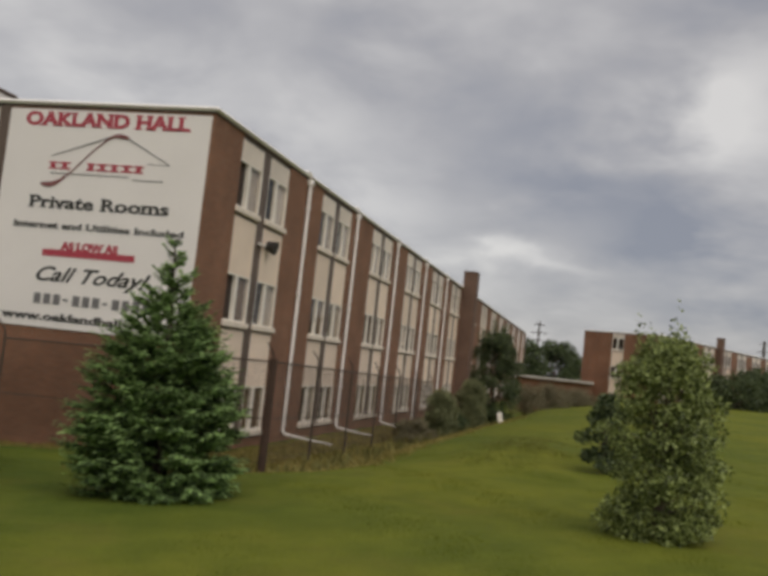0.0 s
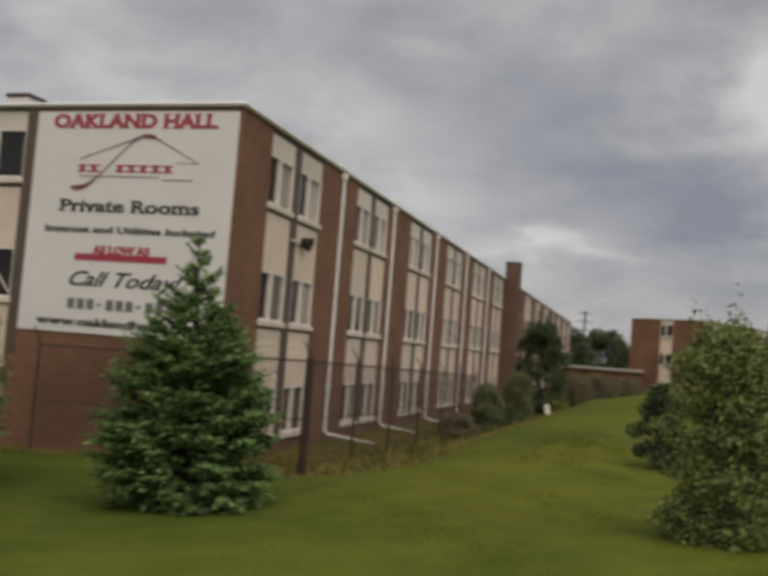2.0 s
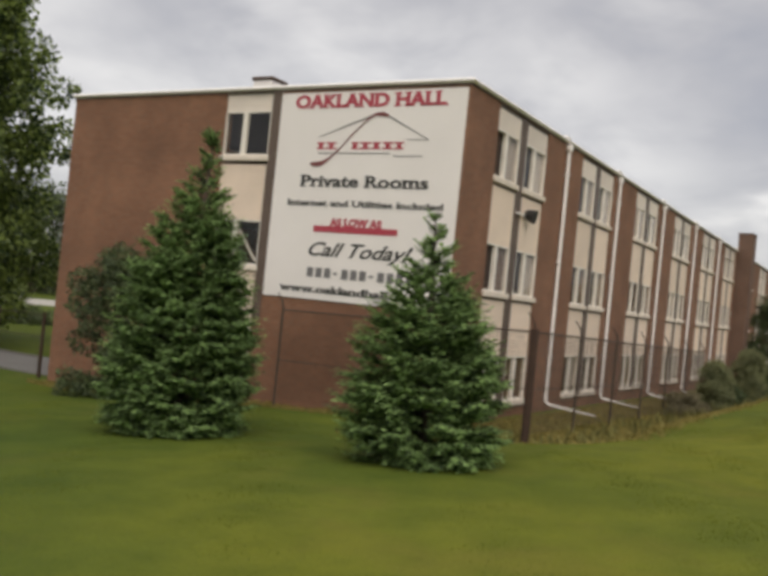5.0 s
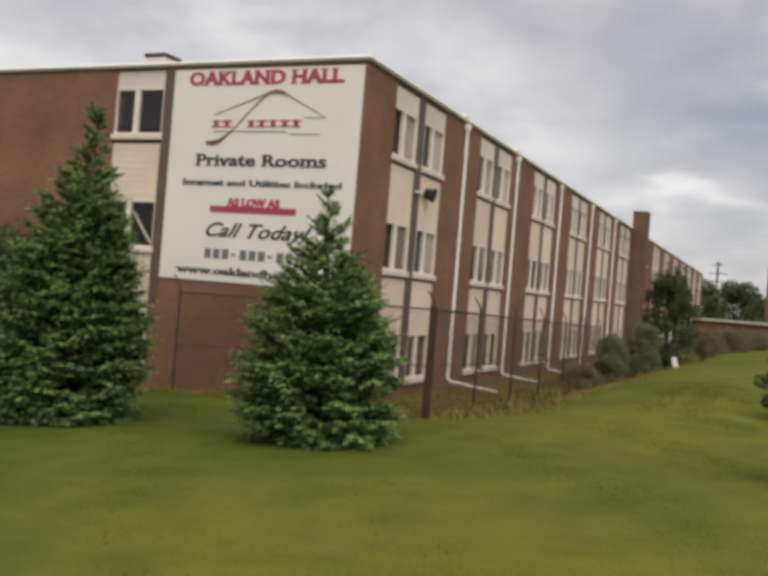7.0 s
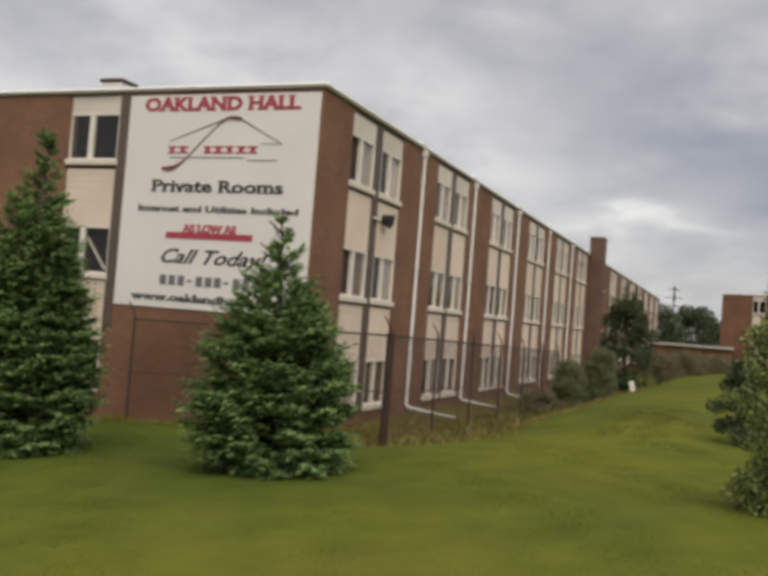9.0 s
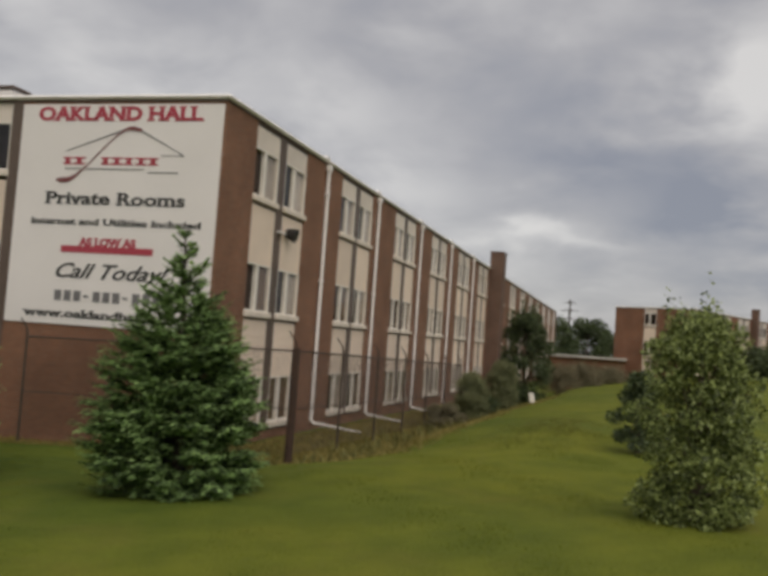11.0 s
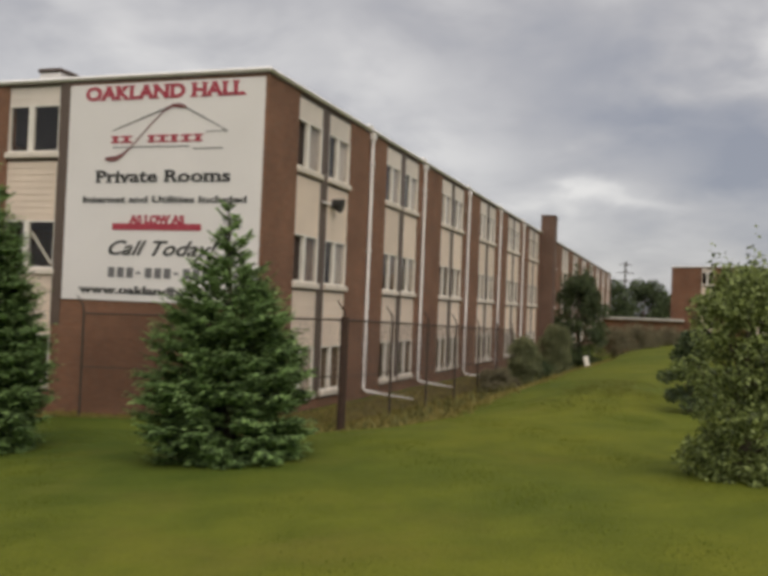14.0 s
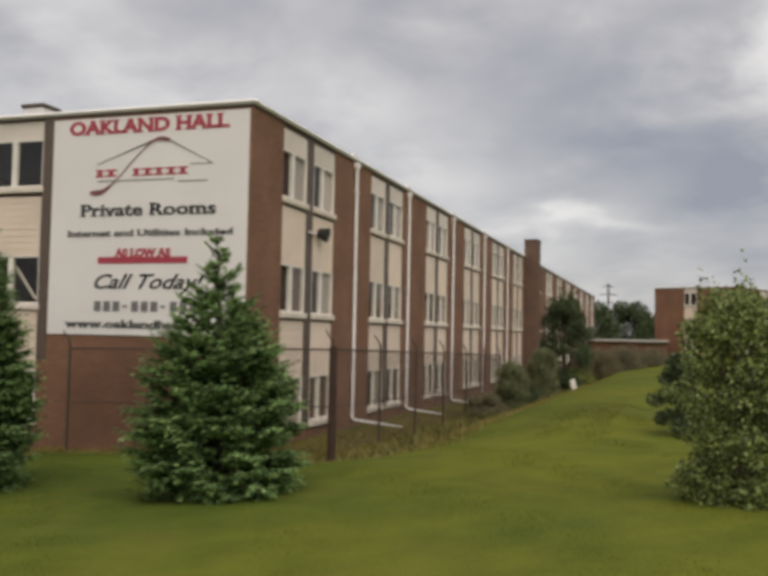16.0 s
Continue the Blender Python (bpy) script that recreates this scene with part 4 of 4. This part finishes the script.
for i, (bx, by, bh, br) in enumerate(((3.4, 55.0, 2.3, 1.5), (5.4, 58.0, 1.9, 1.4), (7.4, 62.0, 1.3, 1.5))):
    build_broadleaf("brush", bx, by, bh, br, 15 + 40 * i, BRUSH, "grey-brown brush growing before the low wing", 0.10, 9000, 50, 0.02, "brush before the low wing", "shrub", taper=0.3, puff=(0.2, 0.45))
build_broadleaf("dark_tree", 2.1, 42.0, 6.0, 1.9, 19, DARKLEAF, "dark bushy tree beside the chimney wall", 0.13, 26000, 130, 0.0, puff=(0.13, 0.34), sprigs=5, profile=(0.85, 0.95, 1.0, 1.0, 0.9, 0.7, 0.35))
for i, (hx, hy, hh) in enumerate(((22.5, 80, 3.0), (25, 86, 3.6), (27.5, 92, 4.2), (30, 98, 4.4), (33, 104, 4.8), (36, 111, 5.2), (39.5, 118, 5.2), (43, 126, 5.6), (47, 134, 5.8), (51, 142, 6.2))):
    build_broadleaf("hedge_bush", hx, hy, hh, 3.3, 30 + i, DARKLEAF, "dense dark green hedge bush before the far dormitory", 0.28, 5500, 40, 0.03, "far hedge", "hedge", taper=0.25)
for i, (hx, hy, hh, rr) in enumerate(((-3.0, 142, 8.5, 3.6), (1.5, 150, 9.6, 4.0), (6.0, 146, 6.6, 3.2), (10.5, 150, 6.0, 3.4), (-9.0, 146, 9.0, 4.5), (15.5, 160, 6.5, 4.0))):
    build_broadleaf("far_tree", hx, hy, hh, rr, 50 + i, DARKLEAF, "dark distant tree between the two buildings", 0.45, 7000, 44, 0.05, "distant trees", taper=0.35, puff=(0.22, 0.45))


# ---- chain-link fence along the wall ----
def rail_z(x, y):
    return 2.0 - 0.022 * max(0.0, y) + 0.018 * min(0.0, x - 2.0)


def build_fence(name, a, b, count, label, posts_from=0):
    """Posts with leaning arms, a top rail, a middle wire and woven wire between two corners."""
    t = thing(name, pose(0, 0, 0), label, "fence", "chain-link fence")
    ax, bx = Vector((*a, 0)), Vector((*b, 0))
    for k in range(posts_from, count):
        p = ax.lerp(bx, k / (count - 1))
        zt, zb = rail_z(p.x, p.y) + 0.06, gz(p.x, p.y) - 0.1
        thick = 0.09 if (k == 0 and posts_from == 0) else 0.032
        s = Shape().tube([(p.x, p.y, zb), (p.x, p.y, zt)], [thick, thick * 0.95], 10)
        s.tube([(p.x, p.y, zt - 0.02), (p.x - 0.02, p.y, zt + 0.12), (p.x - 0.16, p.y - 0.05, zt + 0.34)], [0.028, 0.024, 0.014], 6)
        part("post", s, STEEL if thick > 0.05 else GALV, t, "thick rusted corner post" if thick > 0.05 else "")
    ends = [(p.x, p.y, rail_z(p.x, p.y)) for p in (ax, ax.lerp(bx, 0.5), bx)]
    part("top_rail", Shape().tube(ends, [0.024] * 3, 6), GALV, t)
    part("middle_rail", Shape().tube([(x, y, z - 1.2) for x, y, z in ends], [0.014] * 3, 5), GALV, t)
    wires = Shape()
    length = (bx - ax).length
    step = 0.085
    height = 2.15
    n = int((length + height) / step)
    for k in range(n):
        for way in (1, -1):
            u0 = k * step - (height if way > 0 else 0)
            u1 = u0 + way * height
            pts = []
            for u, h in ((u0, 0.0), (u1, height)):
                pts.append((u, h))
            (ua, ha), (ub, hb) = pts
            lo, hi = 0.0, length
            clip = []
            for u, h in pts:
                uc = min(hi, max(lo, u))
                clip.append((uc, ha + (hb - ha) * (uc - ua) / (ub - ua)))
            if abs(clip[0][0] - clip[1][0]) < 0.02:
                continue
            q = []
            for u, h in clip:
                p = ax.lerp(bx, u / length)
                zt = rail_z(p.x, p.y)
                q.append((p.x, p.y, zt - height + h))
            wires.tube(q, [0.0024, 0.0024], 3)
    tagged(part("woven_wire", wires, GALV, t), kind="stuff")


build_fence("fence", (2.0, 0.0), (2.0, 19.2), 7, "rusted chain-link fence with leaning arms beside the dormitory")
build_fence("fence", (2.0, -0.03), (-4.1, -0.55), 3, "chain-link fence with thin posts before the brick front wall", 1)


# ---- weeds, grass and small things ----
def scatter(name, count, x0, x1, y0, y1, hlo, hhi, wlo, whi, mat, label, category, seed, lean=0.35, keep=None):
    r = np.random.default_rng(seed)
    x, y = r.uniform(x0, x1, count), r.uniform(y0, y1, count)
    if keep is not None:
        ok = keep(x, y, r)
        x, y = x[ok], y[ok]
    n = len(x)
    base = np.stack([x, y, ground_z(x, y) - 0.015], 1)
    way = np.stack([r.normal(0, lean, n), r.normal(0, lean, n), np.ones(n)], 1)
    side = np.stack([r.normal(0, 1, n), r.normal(0, 1, n), np.zeros(n)], 1)
    tuft = 0.6 + 0.4 * np.sin(x * 2.1 + 1.3 * np.sin(y * 1.6)) * np.sin(y * 1.4 + x)
    me = kites(name, base, way, side, r.uniform(hlo, hhi, n) * (0.55 + 0.6 * tuft), r.uniform(wlo, whi, n), mat, 0.1)
    tagged(new(name, me), label, category, kind="stuff")


def ditch_only(x, y, r):
    d = np.hypot(np.maximum(x, 0), np.maximum(-y, 0))
    return r.uniform(0, 1, len(x)) < 1 / (1 + np.exp((d - 3.85) / 0.25))


scatter("dry_grass", 120000, 0.25, 4.9, -4.6, 40, 0.05, 0.17, 0.02, 0.05, WEED, "short dry brownish grass between fence and wall", "grass", 21, 0.9, ditch_only)
scatter("tall_weeds", 15000, 1.2, 4.3, -2.2, 40, 0.14, 0.48, 0.02, 0.05, TUFT, "dark green weed tufts along the fence line", "weeds", 26, 0.55,
        lambda x, y, r: (r.uniform(0, 1, len(x)) < np.exp(-(((x - 2.9) / 0.7) ** 2))) & (np.sin(y * 2.3 + 2.0 * np.sin(y * 0.61)) * np.sin(x * 3.1 + y * 0.9) > 0.15))
scatter("tall_weeds", 3500, -12.5, 0.2, -0.9, -0.1, 0.06, 0.18, 0.015, 0.04, WEED, "weeds along the foot of the front wall", "weeds", 22, 0.6)
scatter("rough_grass", 16000, 5.6, 8.8, -1.5, 9.0, 0.03, 0.06, 0.01, 0.02, ROUGH, "rough uncut grass on a low swell of the lawn", "grass", 25, 0.8, lambda x, y, r: r.uniform(0, 1, len(x)) < np.exp(-(((x - 7.2) / 1.0) ** 2 + ((y - 3.5) / 3.6) ** 2)))
scatter("grass", 300000, -7, 15, -14.2, 3, 0.016, 0.034, 0.006, 0.012, BLADE, "short mown grass blades on the lawn", "grass", 23, 0.7)
scatter("grass", 9000, 3.6, 15, 5, 32, 0.02, 0.045, 0.01, 0.02, BLADE, "short mown grass blades on the lawn", "grass", 24, 0.6)


def build_white_board():
    b = thing("white_board", pose(4.05, 29.3, gz(4.05, 29.3), 0, -14, 20), "small white plastic board leaning by the fence shrubs", "board")
    part("board", Shape().chamfer_box(-0.13, 0.13, -0.04, 0.04, 0.0, 0.58, 0.02), FRAME, b)
    part("stake", Shape().box(-0.03, 0.03, 0.042, 0.09, -0.05, 0.6), STEEL, b)


build_white_board()


def build_pylon(x, y, h):
    t = thing("transmission_tower", pose(x, y, gz(x, y)), "distant grey steel lattice power pylon", "pylon", "pylons")
    legs = [(-1, -1), (1, -1), (1, 1), (-1, 1)]
    w0, w1 = h * 0.05, h * 0.012
    for sx, sy in legs:
        part("leg", Shape().tube([(sx * w0, sy * w0, 0), (sx * w1, sy * w1, h * 0.62), (sx * w1, sy * w1, h)], [0.16, 0.12, 0.09], 4), GALV, t)
    s = Shape()
    for k in range(12):
        f0, f1 = k / 12, (k + 1) / 12
        wa, wb = (w0 + (w1 - w0) * min(1, f / 0.62) for f in (f0, f1))
        for i in range(4):
            (ax, ay), (bx, by) = legs[i], legs[(i + 1) % 4]
            s.tube([(ax * wa, ay * wa, f0 * h), (bx * wb, by * wb, f1 * h)], [0.06, 0.06], 3)
            s.tube([(bx * wa, by * wa, f0 * h), (ax * wb, ay * wb, f1 * h)], [0.06, 0.06], 3)
    part("bracing", s, GALV, t)
    for z, half in ((0.70, 0.10), (0.82, 0.13), (0.94, 0.09)):
        s = Shape().tube([(-half * h, 0, z * h), (0, 0, z * h + 0.3), (half * h, 0, z * h)], [0.07, 0.16, 0.07], 4)
        part("cross_arm", s, GALV, t)
    return t


pylon = build_pylon(-7.9, 242, 18.8)
copy_thing(pylon, pose(57, 268, gz(57, 268), 0, 0, 25))


# ---- beyond the lawn on the maple's side ----
def build_yard():
    s = Shape().box(-75, -13.5, 0.9, 4.6, -1.6, gz(-30, 3) + 0.05)
    tagged(new("drive", s.mesh("drive", ASPHALT)), "grey worn drive beside the building", "drive", kind="structure")
    s = Shape().box(-60, 60, -7, 7, -1.0, 0.05)
    road = new("road", s.mesh("road", CONCRETE))
    road.matrix_basis = pose(-65, 33, gz(-65, 33), 0, 0, 55.7)
    tagged(road, "pale concrete road beyond the trees", "road", kind="structure")
    t = thing("yard_fence", pose(0, 0, 0), "old wire fence with dark posts before the drive", "fence")
    for k in range(6):
        x, y = -13.4 - 2.15 * k, 0.3 + 0.05 * k
        part("post", Shape().tube([(x, y, gz(x, y) - 0.1), (x, y, gz(x, y) + 1.95)], [0.06, 0.05], 8), STEEL, t)
    for h in (0.6, 1.2, 1.85):
        part("wire", Shape().tube([(-13.4, 0.3, gz(-13.4, 0.3) + h), (-24.15, 0.55, gz(-24.15, 0.55) + h)], [0.012, 0.012], 4), GALV, t)


build_yard()
for k in range(6):
    d = 3.2 * k - 6
    build_broadleaf("low_hedge_bush", -37 + 0.563 * d, 13.5 + 0.826 * d, 0.95, 1.9, 70 + k, DARKLEAF, "low dark hedge bush before the far road", 0.12, 3500, 40, 0.02, "low hedge", "hedge", taper=0.3)
for k in range(5):
    d = 9.5 * k - 20
    build_broadleaf("far_tree", -89 + 0.563 * d, 49 + 0.826 * d, 13 + 1.2 * (k % 3), 6.2, 80 + k, DARKLEAF, "dark tree beyond the far road", 0.5, 9000, 70, 0.06, "trees beyond the road", "tree", taper=0.35, puff=(0.2, 0.4))
